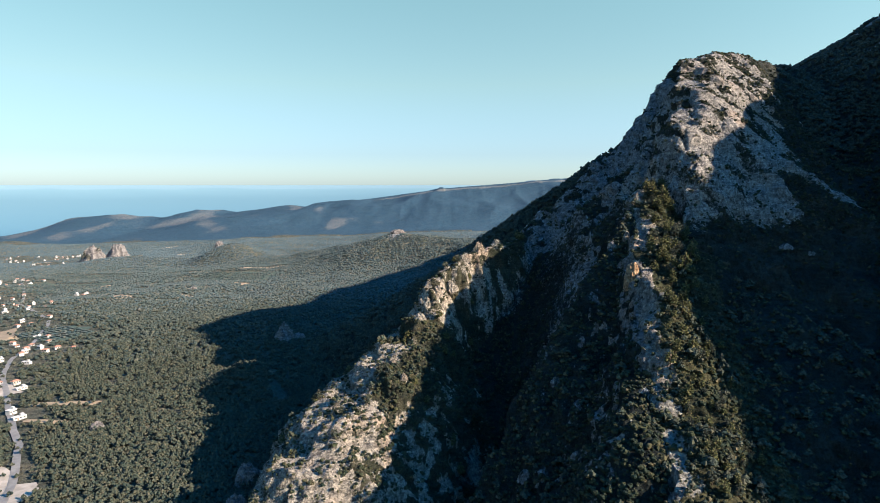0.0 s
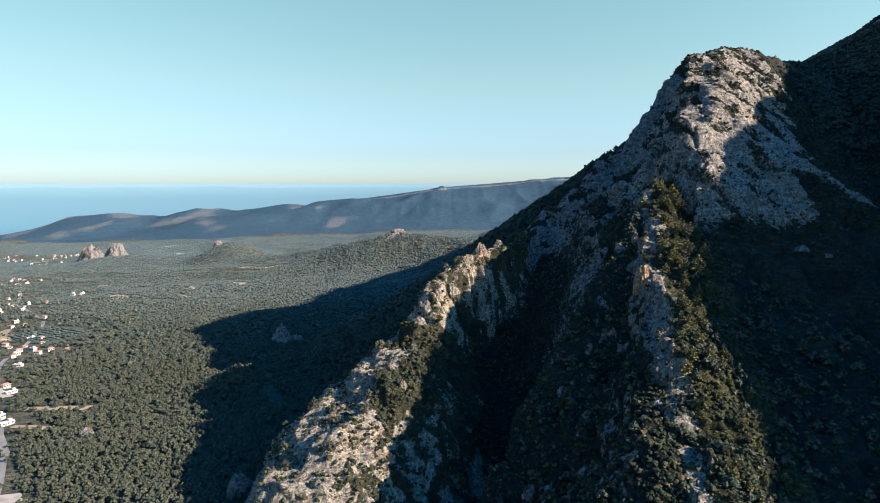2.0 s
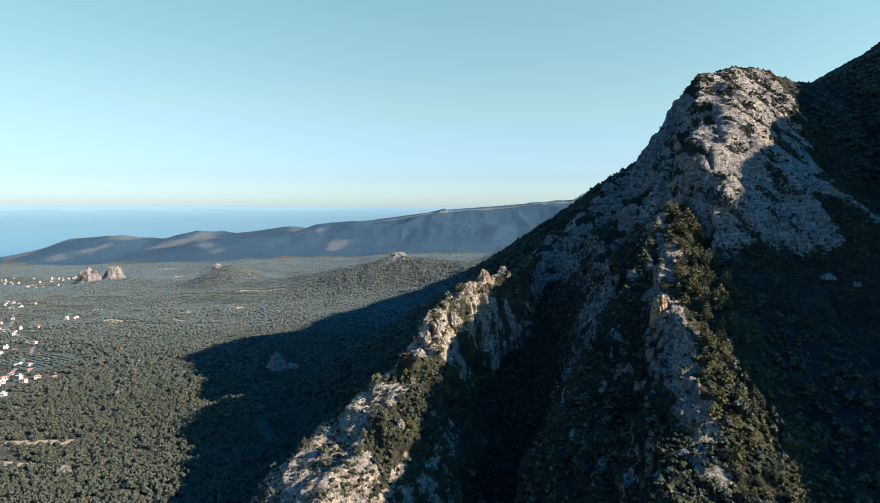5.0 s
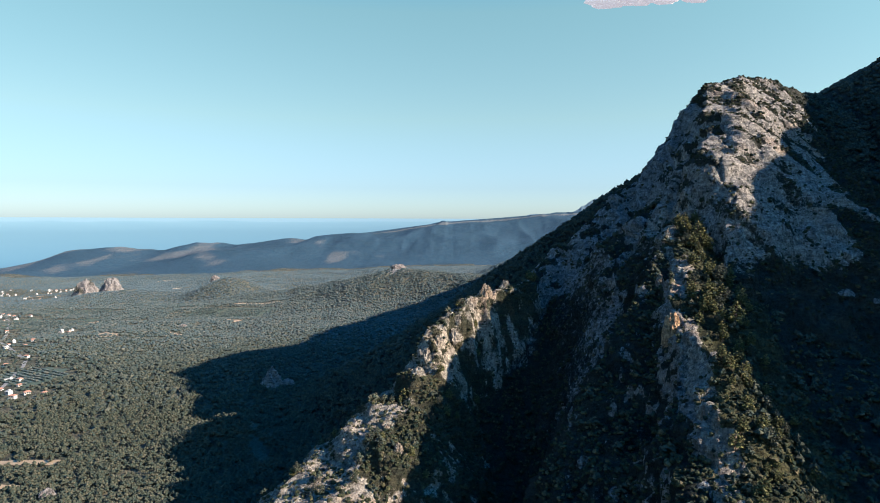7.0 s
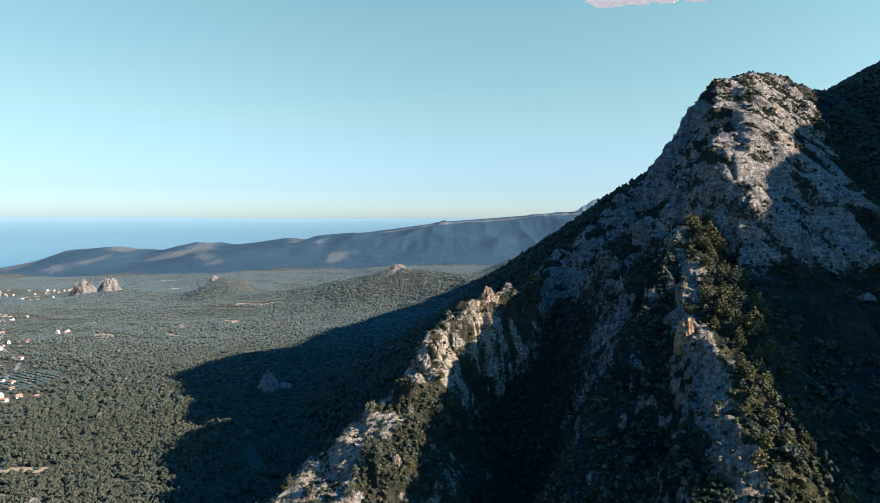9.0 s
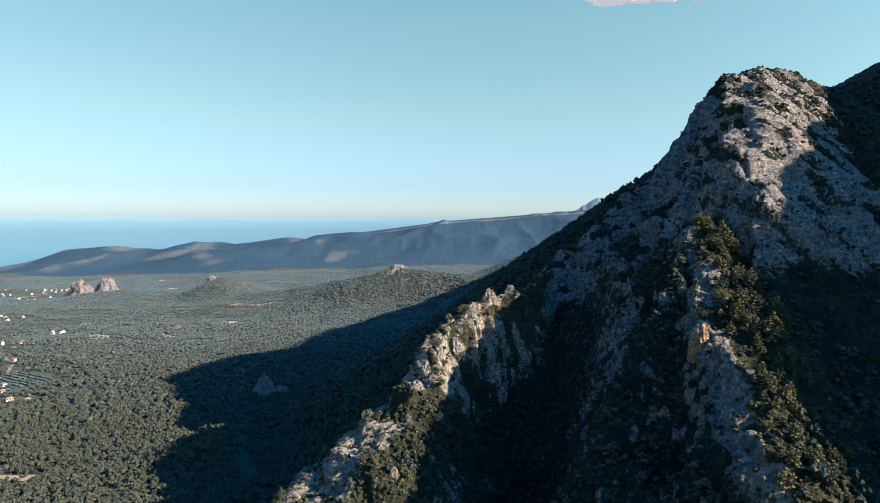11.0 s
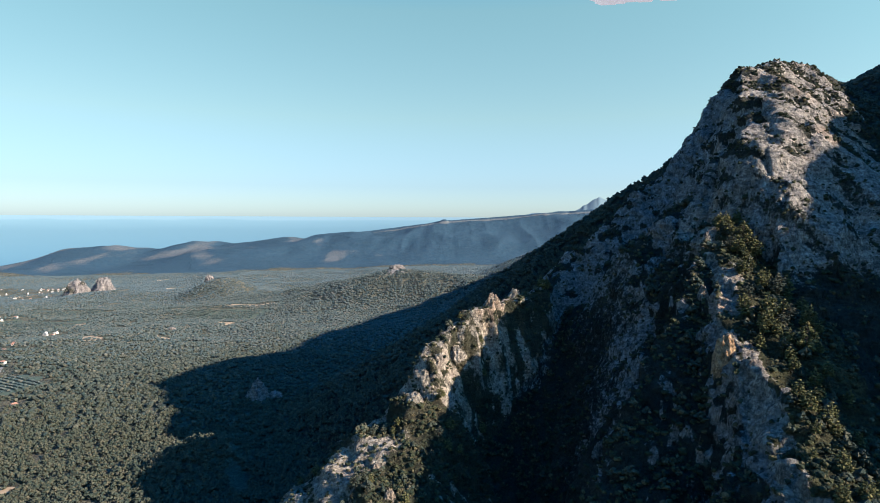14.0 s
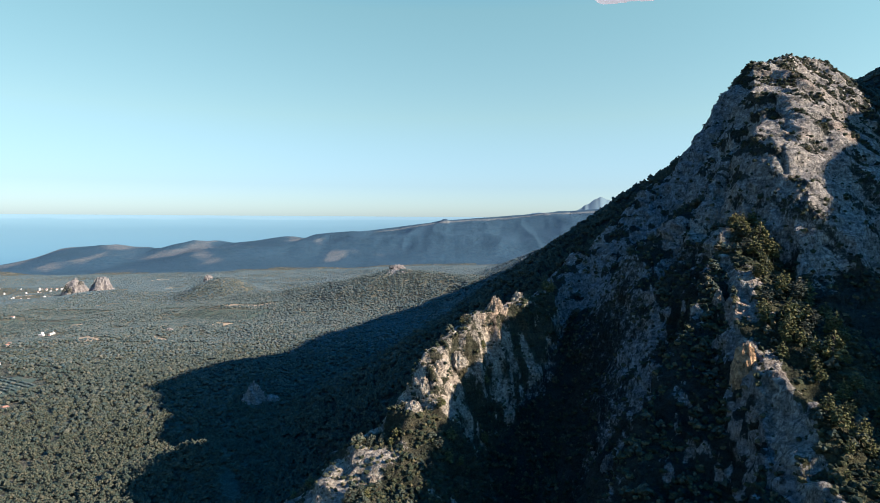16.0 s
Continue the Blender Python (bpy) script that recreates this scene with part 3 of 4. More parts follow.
def ground_z(x, y):
    """Height of the land mesh at x, y."""
    x, y = np.asarray(x, float), np.asarray(y, float)
    i = np.clip(np.searchsorted(XS, x) - 1, 0, NX - 2)
    j = np.clip(np.searchsorted(YS, y) - 1, 0, NY - 2)
    u, v = (x - XS[i]) / (XS[i + 1] - XS[i]), (y - YS[j]) / (YS[j + 1] - YS[j])
    return PZ[i, j] * (1 - u) * (1 - v) + PZ[i + 1, j] * u * (1 - v) + PZ[i, j + 1] * (1 - u) * v + PZ[i + 1, j + 1] * u * v


# ---- fields, yards and roads ----
MAT_DRY = plain_material("dry_earth_field", (0.20, 0.145, 0.09), (0.32, 0.24, 0.15), 0.08)
MAT_GREEN = plain_material("green_crop", (0.03, 0.05, 0.035), (0.055, 0.075, 0.048), 0.1)
MAT_SAND = plain_material("pale_gravel", (0.24, 0.21, 0.17), (0.38, 0.33, 0.28), 0.15)
MAT_ROAD = plain_material("dusty_road", (0.13, 0.125, 0.12), (0.20, 0.19, 0.18), 0.2)
# centre x, y, half length, half width, turn in degrees
FIELDS = [("field", "dry ochre stubble field beside the village", MAT_DRY, -655, 850, 60, 34, -50), ("field", "bare ochre clearing among pines", MAT_DRY, -338, 522, 34, 5, -8),
          ("field", "bare ochre strip among pines", MAT_DRY, -328, 480, 22, 3.2, -8), ("yard", "pale gravel yard at the wood's edge", MAT_SAND, -292, 350, 34, 30, -30),
          ("yard", "pale gravel yard beside white houses", MAT_SAND, -448, 575, 26, 20, -40), ("field", "green crop field behind a row of trees", MAT_GREEN, -560, 850, 62, 34, -35),
          ("field", "green crop field below the wood", MAT_GREEN, -600, 760, 40, 24, -35), ("orchard_ground", "green orchard ground on the plain", MAT_GREEN, -505, 1430, 95, 58, -8),
          ("field", "ochre bare field beside the orchard", MAT_DRY, -640, 1500, 24, 14, 0), ("field", "ochre bare field beyond the orchard", MAT_DRY, -455, 1530, 60, 14, -6),
          ("field", "green field on the plain", MAT_GREEN, -930, 1420, 110, 60, -20), ("field", "green field before the far village", MAT_GREEN, -1010, 1620, 130, 50, -15),
          ("field", "dry field on the far plain", MAT_DRY, -1330, 2080, 50, 10, 12), ("field", "dry pale field below the far hills", MAT_DRY, -1150, 2680, 90, 20, 0)]
_fr = random.Random(9)
for _k in range(22):
    _y = _fr.uniform(1050, 2350)
    _x = -_fr.uniform(0.34, 0.70) * _y
    _kind = _fr.choice((0, 1, 1))
    if math.hypot(_x + 690, _y - 1980) < 150:
        continue
    FIELDS.append((("field", "bare ochre field on the plain", MAT_DRY), ("field", "green crop field on the plain", MAT_GREEN), ("field", "pale fallow field on the plain", MAT_SAND))[_kind] + (_x, _y, _fr.uniform(15, 45), _fr.uniform(6, 18), _fr.uniform(-40, 20)))
ROAD = [(-640, 960), (-560, 800), (-510, 690), (-452, 600), (-348, 462), (-318, 430), (-276, 366), (-250, 320), (-225, 270)]
LANE = [(-1180, 1640), (-1000, 1420), (-850, 1180), (-640, 960)]


def drape(name, label, cat, mat, pts, faces, lift):
    z = ground_z(pts[:, 0], pts[:, 1]) + lift
    return tagged(new(name, mesh_of(name, np.column_stack([pts, z]), faces, mat)), label, cat, kind="structure")


CLEAR = np.zeros_like(GX)
for name, label, mat, cx, cy, a, b, turn in FIELDS:
    n = 13
    u, v = np.meshgrid(np.linspace(-1, 1, n), np.linspace(-1, 1, n), indexing="ij")
    c, s_ = math.cos(radians(turn)), math.sin(radians(turn))
    # ragged outline
    edge = 1 + 0.34 * fbm(u * 1.7 + cx * 0.37, v * 1.7 + cy * 0.37, 0.5, 3)
    lx, ly = u * a * edge, v * b * edge
    pts = np.stack([cx + lx * c - ly * s_, cy + lx * s_ + ly * c], -1).reshape(-1, 2)
    ix = np.arange(n * n).reshape(n, n)
    drape(name, label, "field", mat, pts, np.stack([ix[:-1, :-1], ix[1:, :-1], ix[1:, 1:], ix[:-1, 1:]], -1).reshape(-1, 4), 0.7)
    gx, gy = GX - cx, GY - cy
    CLEAR = np.maximum(CLEAR, ((np.abs(gx * c + gy * s_) < a) & (np.abs(-gx * s_ + gy * c) < b)) * 1.0)

for name, label, line, half in (("road", "pale dusty road between the houses", ROAD, 2.6), ("road", "pale lane across the plain", LANE, 2.8)):
    pts = []
    for p, q in zip(line, line[1:]):
        for t in np.linspace(0, 1, 12)[:-1]:
            pts.append((p[0] + (q[0] - p[0]) * t, p[1] + (q[1] - p[1]) * t))
    pts = np.array(pts)
    pts[:, 0] += 5 * gnoise(pts[:, 1] / 60, 0.5)
    way = np.gradient(pts, axis=0)
    side = np.stack([way[:, 1], -way[:, 0]], -1) / np.linalg.norm(way, axis=1)[:, None] * half
    both = np.concatenate([pts - side, pts + side])
    n = len(pts)
    ix = np.arange(n)
    drape(name, label, "road", MAT_ROAD, both, np.stack([ix[:-1], ix[:-1] + n, ix[1:] + n, ix[1:]], -1), 0.9)
    for p in pts:
        CLEAR = np.maximum(CLEAR, (np.hypot(GX - p[0], GY - p[1]) < 9) * 1.0)


# ---- houses ----
MAT_WALL = plain_material("whitewashed_wall", (0.34, 0.34, 0.33), (0.45, 0.44, 0.43), 0.5, 0.9, 0.05)
MAT_TILE = plain_material("terracotta_tiles", (0.22, 0.11, 0.075), (0.33, 0.18, 0.13), 0.8, 0.9, 0.3)
MAT_FLAT = plain_material("pale_flat_roof", (0.42, 0.40, 0.38), (0.55, 0.52, 0.49), 0.5, 0.9, 0.1)
MAT_PANE = plain_material("dark_window_glass", (0.02, 0.025, 0.03), (0.04, 0.05, 0.06), 0.5, 0.15, 0.0)
MAT_DOOR = plain_material("brown_door", (0.10, 0.06, 0.035), (0.16, 0.10, 0.06), 1.0)


def box(bm, x0, y0, z0, x1, y1, z1):
    v = [bm.verts.new(p) for p in ((x0, y0, z0), (x1, y0, z0), (x1, y1, z0), (x0, y1, z0), (x0, y0, z1), (x1, y0, z1), (x1, y1, z1), (x0, y1, z1))]
    for f in ((3, 2, 1, 0), (4, 5, 6, 7), (0, 1, 5, 4), (1, 2, 6, 5), (2, 3, 7, 6), (3, 0, 4, 7)):
        bm.faces.new([v[i] for i in f])
    return v


def house(length, depth, high, gabled, label):
    home = tagged(new("house"), label, "house", "village houses")
    length, depth, high = length * 0.62, depth * 0.62, high * 0.72
    bm = bmesh.new()
    box(bm, -length / 2, -depth / 2, -2.0, length / 2, depth / 2, high)
    if not gabled:
        box(bm, length * 0.1, -depth * 0.3, high + 0.2, length * 0.36, depth * 0.25, high + 2.3)
    part("wall", bm, MAT_WALL, home)
    bm = bmesh.new()
    if gabled:
        e, ridge = 0.6, high + depth * 0.26
        lo = [bm.verts.new((sx * (length / 2 + e), sy * (depth / 2 + e), high - 0.1)) for sx, sy in ((-1, -1), (1, -1), (1, 1), (-1, 1))]
        hi = [bm.verts.new((sx * (length / 2 - depth * 0.3), 0, ridge)) for sx in (-1, 1)]
        for f in ((lo[0], lo[1], hi[1], hi[0]), (lo[2], lo[3], hi[0], hi[1]), (lo[1], lo[2], hi[1]), (lo[3], lo[0], hi[0]), (lo[3], lo[2], lo[1], lo[0])):
            bm.faces.new(f)
    else:
        box(bm, -length / 2 - 0.25, -depth / 2 - 0.25, high + 0.003, length / 2 + 0.25, depth / 2 + 0.25, high + 0.35)
    part("roof", bm, MAT_TILE if gabled else MAT_FLAT, home, "hipped terracotta tile roof" if gabled else "pale flat concrete roof")
    for sy in (-1, 1):
        for fx in (-0.32, 0.05, 0.34):
            bm = bmesh.new()
            y = sy * (depth / 2 + 0.03)
            box(bm, fx * length - 0.7, y - 0.05, high * 0.5, fx * length + 0.7, y + 0.05, high * 0.5 + 1.4)
            part("window", bm, MAT_PANE, home)
    bm = bmesh.new()
    box(bm, -0.16 * length - 0.5, -depth / 2 - 0.08, 0, -0.16 * length + 0.5, -depth / 2 + 0.02, 2.1)
    part("door", bm, MAT_DOOR, home)
    return home


KINDS = [house(11, 8, 5.4, True, "white two-storey house with a hipped terracotta roof"), house(9, 7, 3.2, True, "low white house with a hipped terracotta roof"),
         house(11, 8, 5.8, False, "white two-storey house with a flat roof"), house(16, 7, 3.6, False, "long low white building with a flat roof")]
_hr = random.Random(5)
# centre x, y, spread in x and y, how many
VILLAGE = [(-505, 705, 34, 55, 10), (-440, 590, 20, 22, 4), (-560, 800, 26, 40, 6), (-372, 500, 14, 14, 2), (-705, 940, 50, 45, 8), (-800, 1080, 70, 45, 8), (-770, 1135, 80, 30, 7),
           (-790, 1290, 16, 12, 4), (-1000, 1300, 70, 60, 10), (-1110, 1500, 90, 60, 16), (-1580, 2300, 150, 60, 18), (-1480, 2380, 70, 12, 9), (-1400, 2140, 60, 30, 6)]
_placed = []
for cx, cy, rx, ry, n in VILLAGE:
    for _ in range(n):
        for _try in range(30):
            x, y = cx + _hr.uniform(-rx, rx), cy + _hr.uniform(-ry, ry)
            if all((x - a) ** 2 + (y - b) ** 2 > 17 ** 2 for a, b in _placed):
                break
        _placed.append((x, y))
        k = _hr.choices(range(4), (3, 4, 4, 2))[0]
        m = pose(x, y, float(ground_z(x, y)) + 0.2, 0, 0, _hr.uniform(-25, 25) + _hr.choice((0, 90)) - 30)
        if len(_placed) <= 4:
            k = len(_placed) - 1
            KINDS[k].matrix_world = m
        else:
            copy_thing(KINDS[k], m)
        CLEAR = np.maximum(CLEAR, (np.hypot(GX - x, GY - y) < 14) * 1.0)


# ---- rocks standing alone ----
MAT_CRAG = land_material("pale_crag_limestone", (0.10, 0.102, 0.105), (0.25, 0.225, 0.217), (0.02, 0.026, 0.022), (0.05, 0.05, 0.042), 0.8, (0.30, 0.27, 0.24))


def crag(label, x, y, wide, deep, high, seed, group="", sharp=0.0):
    bm = bmesh.new()
    bmesh.ops.create_icosphere(bm, subdivisions=4, radius=1)
    co = np.array([v.co[:] for v in bm.verts])
    bm.verts.index_update()
    faces = np.array([[v.index for v in f.verts] for f in bm.faces])
    bm.free()
    flat = 1 - 0.35 * sharp * np.clip(co[:, 2], 0, 1)
    p = co * np.array([wide / 2, deep / 2, high]) * np.stack([flat, flat, np.ones_like(flat)], -1)
    q = co * 1.6 + seed * 3.7
    r = 0.80 + 0.20 * ridged(q[:, 0], q[:, 1], q[:, 2] * 0.45, 4, 0.6) + 0.09 * ridged(q[:, 0] * 4, q[:, 1] * 4, q[:, 2] * 1.6, 3)
    p = p * r[:, None]
    ob = new("rock_crag", mesh_of("rock_crag", p, faces, MAT_CRAG, False, np.clip(0.75 + 0.5 * gnoise(q[:, 0], q[:, 1], q[:, 2]) - 0.5 * step01(0.1, -0.2, co[:, 2]), 0, 1)))
    ob.location = (x, y, float(ground_z(x, y)) - 0.18 * high)
    return tagged(ob, label, "rock", group)


crag("tall pale limestone crag rising from the plain", -1200, 2050, 84, 60, 52, 1, "twin crags", 1.0)
crag("broad pale limestone crag beside its twin", -1126, 2070, 72, 54, 47, 2, "twin crags", 0.6)
crag("grey limestone outcrop among shaded pines", -188, 704, 24, 16, 22, 3, sharp=1.0)
crag("low grey outcrop among shaded pines", -172, 710, 16, 12, 9, 4)
crag("pale boulder outcrop in the sunlit pine wood", -269, 450, 12, 9, 8, 5)
crag("small rocky knob on the wooded foothill", -112, 1580, 34, 22, 9, 6)
crag("small crag on the wooded knoll", -735, 1972, 28, 22, 20, 7)
crag("pinkish boulder on the plain", -520, 1240, 14, 10, 7, 8)
crag("grey outcrop below the pale spur", -118, 350, 16, 12, 12, 9)
crag("grey outcrop at the foot of the pale spur", -112, 310, 12, 10, 12, 10)


MAT_OCHRE = land_material("ochre_stained_limestone", (0.20, 0.13, 0.08), (0.46, 0.32, 0.20), (0.05, 0.04, 0.025), (0.10, 0.08, 0.05), 0.8, (0.5, 0.25, 0.10))
_o = crag("ochre-stained overhang on the wooded spur's crest", 108, 330, 9, 8, 13, 11)
_o.data.materials[0] = MAT_OCHRE
_o.location.z = 271.5
for _x, _y, _w, _h, _k in ((109, 352, 8, 7, 12), (117, 372, 7, 9, 13), (104, 312, 8, 8, 14), (134, 408, 7, 9, 19)):
    crag("pale limestone block on a wooded crest", _x, _y, _w * 0.7, _w * 0.55, _h * 0.6, _k, "crest blocks", 1.0).data.materials[0] = MAT_PEAK
for _x, _y, _w, _h, _k in ((-9, 414, 7, 11, 20), (-2, 421, 8, 10, 21), (8, 433, 9, 9, 22), (17, 445, 8, 10, 23), (30, 458, 9, 11, 24), (45, 474, 9, 10, 25), (-14, 404, 8, 6, 26), (-30, 372, 4, 5, 27), (-22, 352, 5, 6, 28)):
    crag("jagged pale limestone pinnacle on a bare crest", _x, _y, _w, _w * 0.8, _h * 0.75, _k, "crest pinnacles", 0.8).data.materials[0] = MAT_PALE


# outcrops in the darkened limestone colours, for the slope's shade
for _x, _y, _w, _h, _k in ((219, 375, 8, 3.2, 30), (233, 371, 6, 2.6, 31), (226, 391, 8, 3, 32), (330, 560, 9, 6, 33), (60, 300, 5, 4, 37), (48, 350, 6, 4, 38), (40, 268, 6, 5, 39), (72, 372, 6, 6, 40)):
    crag("small grey outcrop on the shaded slope", _x, _y, _w, _w * 0.7, _h, _k, "slope outcrops", 0.6).data.materials[0] = MAT_LAND_SHADE


# ---- woods ----
_wr = np.random.RandomState(21)
CELL = np.outer(np.diff(XS), np.diff(YS))


def scatter(density):
    """Places on the land, so many to the square metre, with the rock share there."""
    w = np.clip(density[:-1, :-1], 0, None) * CELL
    n = int(w.sum())
    pick = _wr.choice(w.size, n, p=(w / w.sum()).ravel())
    i, j = np.unravel_index(pick, w.shape)
    u, v = _wr.rand(n), _wr.rand(n)
    out = []
    for a in (PX, PY, PZ):
        out.append(a[i, j] * (1 - u) * (1 - v) + a[i + 1, j] * u * (1 - v) + a[i, j + 1] * (1 - u) * v + a[i + 1, j + 1] * u * v)
    return np.stack(out, -1)


def icosa():
    bm = bmesh.new()
    bmesh.ops.create_icosphere(bm, subdivisions=1, radius=1)
    bm.verts.index_update()
    v = np.array([x.co[:] for x in bm.verts])
    f = np.array([[x.index for x in g.verts] for g in bm.faces])
    bm.free()
    return v, f


ICO_V, ICO_F = icosa()


def clump_template(blobs, rng, rough=0.28):
    """Clumps of foliage in a crown of height 1: centres and radii."""
    vs, fs, n = [], [], 0
    for cx, cy, cz, rx, rz in blobs:
        v = ICO_V * (1 + rough * rng.uniform(-1, 1, (len(ICO_V), 1)))
        vs.append(v * (rx, rx, rz) + (cx, cy, cz))
        fs.append(ICO_F + n)
        n += len(ICO_V)
    return np.concatenate(vs), np.concatenate(fs)


def wood(name, label, cat, places, sizes, templates, mat, smooth=False):
    """Many plants as one mesh."""
    vs, fs, n = [], [], 0
    which = _wr.randint(len(templates), size=len(places))
    for k, (tv, tf) in enumerate(templates):
        p, s_ = places[which == k], sizes[which == k]
        if not len(p):
            continue
        a = _wr.uniform(0, 2 * np.pi, len(p))
        c, q = np.cos(a)[:, None], np.sin(a)[:, None]
        sx = (s_ * _wr.uniform(0.85, 1.2, len(p)))[:, None]
        x = (tv[None, :, 0] * c - tv[None, :, 1] * q) * sx + p[:, 0:1]
        y = (tv[None, :, 0] * q + tv[None, :, 1] * c) * sx + p[:, 1:2]
        z = tv[None, :, 2] * s_[:, None] + p[:, 2:3]
        vs.append(np.stack([x, y, z], -1).reshape(-1, 3))
        fs.append((tf[None] + (np.arange(len(p)) * len(tv))[:, None, None] + n).reshape(-1, 3))
        n += len(p) * len(tv)
    ob = new(name, mesh_of(name, np.concatenate(vs), np.concatenate(fs), mat, smooth))
    return tagged(ob, label, cat, kind="stuff")


_tr = np.random.RandomState(8)
OCT_V = np.array([(1, 0, 0), (0, 1, 0), (-1, 0, 0), (0, -1, 0), (0, 0, 1), (0, 0, -1)], float)
OCT_F = np.array([(0, 1, 4), (1, 2, 4), (2, 3, 4), (3, 0, 4), (1, 0, 5), (2, 1, 5), (3, 2, 5), (0, 3, 5)])


def domed_template(rng):
    """A rounded pine crown: a broad dome with a lesser lobe beside it."""
    v, f = clump_template([(0, 0, 0.46, 0.47, 0.40)], rng, 0.26)
    a, r = rng.uniform(0, 6.28), rng.uniform(0.22, 0.32)
    w = OCT_V * (1 + 0.3 * rng.uniform(-1, 1, (6, 1))) * (r, r, r * 0.9) + (0.34 * math.cos(a), 0.34 * math.sin(a), rng.uniform(0.35, 0.75))
    return np.concatenate([v, w]), np.concatenate([f, OCT_F + len(v)])


DOMED = [domed_template(_tr) for _ in range(14)]


def ragged_template(rng):
    """A rounded pine crown of seven rough tufts."""
    vs, fs = [], []
    for k in range(7):
        a, r = k * 2.4 + rng.uniform(-0.4, 0.4), rng.uniform(0.17, 0.27)
        out = 0.34 * math.sqrt((k + 0.2) / 7) if k else 0.0
        v = OCT_V * (1 + 0.45 * rng.uniform(-1, 1, (6, 1))) * (r, r, r * 0.85)
        w = rng.uniform(0, 1.57)
        v = np.stack([v[:, 0] * math.cos(w) - v[:, 1] * math.sin(w), v[:, 0] * math.sin(w) + v[:, 1] * math.cos(w), v[:, 2]], -1)
        vs.append(v + (out * math.cos(a), out * math.sin(a), 0.82 - 1.3 * out + rng.uniform(-0.08, 0.08)))
        fs.append(OCT_F + 6 * k)
    return np.concatenate(vs), np.concatenate(fs)


RAGGED = [ragged_template(_tr) for _ in range(14)]
LOW1 = [clump_template([(0, 0, 0.12, 0.66, 0.2)], _tr, 0.3) for _ in range(6)]
FLAT1 = [clump_template([(0, 0, 0.3, 0.62, 0.36)], _tr, 0.3) for _ in range(6)]
ROUND1 = [clump_template([(0, 0, 0.4, 0.62, 0.5)], _tr, 0.3) for _ in range(6)]
BUSH2 = [clump_template([(0, 0, 0.35, 0.55, 0.42), (_tr.uniform(-0.35, 0.35), _tr.uniform(-0.35, 0.35), 0.5, 0.36, 0.34)], _tr, 0.5) for _ in range(8)]

wedge = step01(0, 1, (GX > -0.80 * GY - 90) * (GX < 0.80 * GY + 40) * 1.0)
TOWN = np.zeros_like(GX)
for cx, cy, rx, ry, n in VILLAGE:
    TOWN = np.maximum(TOWN, np.exp(-(((GX - cx) / (rx * 1.3 + 15)) ** 2 + ((GY - cy) / (ry * 1.3 + 15)) ** 2)))
open_ground = np.clip(1 - 1.1 * TOWN, 0.3, 1) * (1 - 0.96 * CLEAR)
glades = step01(-1.1, -0.65, fbm(GX / 60, GY / 60, 5.0, 4)) * (0.45 + 0.55 * step01(-0.5, 0.35, fbm(GX / 34, GY / 34, 15.0, 3)))
lowland = (1 - RUGGED) * (1 - ROCK) * wedge * open_ground * glades
_near = lowland * (GY > 230) * step01(1250, 800, GY + 120 * fbm(GX / 90, GY / 90, 6.0, 3)) * (0.125 - 0.050 * step01(500, 900, GY))
_ravine = (GX > -70) & (GX < 420) & (GY < 520)
_blend = step01(860, 560, GY + 90 * fbm(GX / 70, GY / 70, 2.2, 3))
_p = scatter(_near * _blend * ~_ravine * 1.12)
wood("pine_wood", "dense pine wood of rounded olive-green crowns", "trees", _p, 3.2 + 2.7 * _wr.rand(len(_p)) ** 1.3, RAGGED, MAT_PINE)
# needle colour here is already greyed by painted haze
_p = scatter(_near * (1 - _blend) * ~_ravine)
wood("pine_wood_beyond", "pine wood of small rounded dark green crowns", "trees", _p, 2.9 + 2.7 * _wr.rand(len(_p)) ** 1.3, DOMED, MAT_PINE_THIN_HAZE)
# ravine trees take the darkest leaf colour to deepen the ravine's shade
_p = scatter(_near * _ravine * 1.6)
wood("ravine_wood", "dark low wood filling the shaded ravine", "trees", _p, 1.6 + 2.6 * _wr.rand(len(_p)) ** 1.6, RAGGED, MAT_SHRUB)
# farther woods take needle colours with more haze painted in
_thin = step01(-0.5, 0.1, glades + fbm(GX / 200, GY / 200, 3, 3))
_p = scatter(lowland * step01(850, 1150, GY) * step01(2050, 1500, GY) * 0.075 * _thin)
wood("pine_wood_middle", "pine wood farther out on the plain, greyed by distance haze", "trees", _p, _wr.uniform(2.4, 4.6, len(_p)), ROUND1, MAT_LEAF_MID_HAZE)
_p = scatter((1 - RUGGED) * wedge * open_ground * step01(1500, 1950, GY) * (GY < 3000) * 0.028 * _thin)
wood("pine_wood_far", "far pine wood on the plain and foothills", "trees", _p, _wr.uniform(2.8, 4.8, len(_p)), FLAT1, MAT_PINE_FAR_HAZE)
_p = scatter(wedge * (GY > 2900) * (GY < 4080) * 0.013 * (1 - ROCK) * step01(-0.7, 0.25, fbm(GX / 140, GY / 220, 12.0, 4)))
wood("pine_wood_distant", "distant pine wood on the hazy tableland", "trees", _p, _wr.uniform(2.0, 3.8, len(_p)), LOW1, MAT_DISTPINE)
# scrub on the rocky spurs and the peak
_scrub = RUGGED * wedge * (1 - 0.93 * ROCK) * step01(-0.35, 0.25, fbm(GX / 9, GY / 9, 9.0, 3))
_wallveg = np.isin(WHO, [4, 5, 6]) * 0.5
_green = _wallveg + blur(((WHO == 1) & (EAST < 4)) * 1.0, 2) * step01(-75, -45, EAST) + RAVINE * 0.6
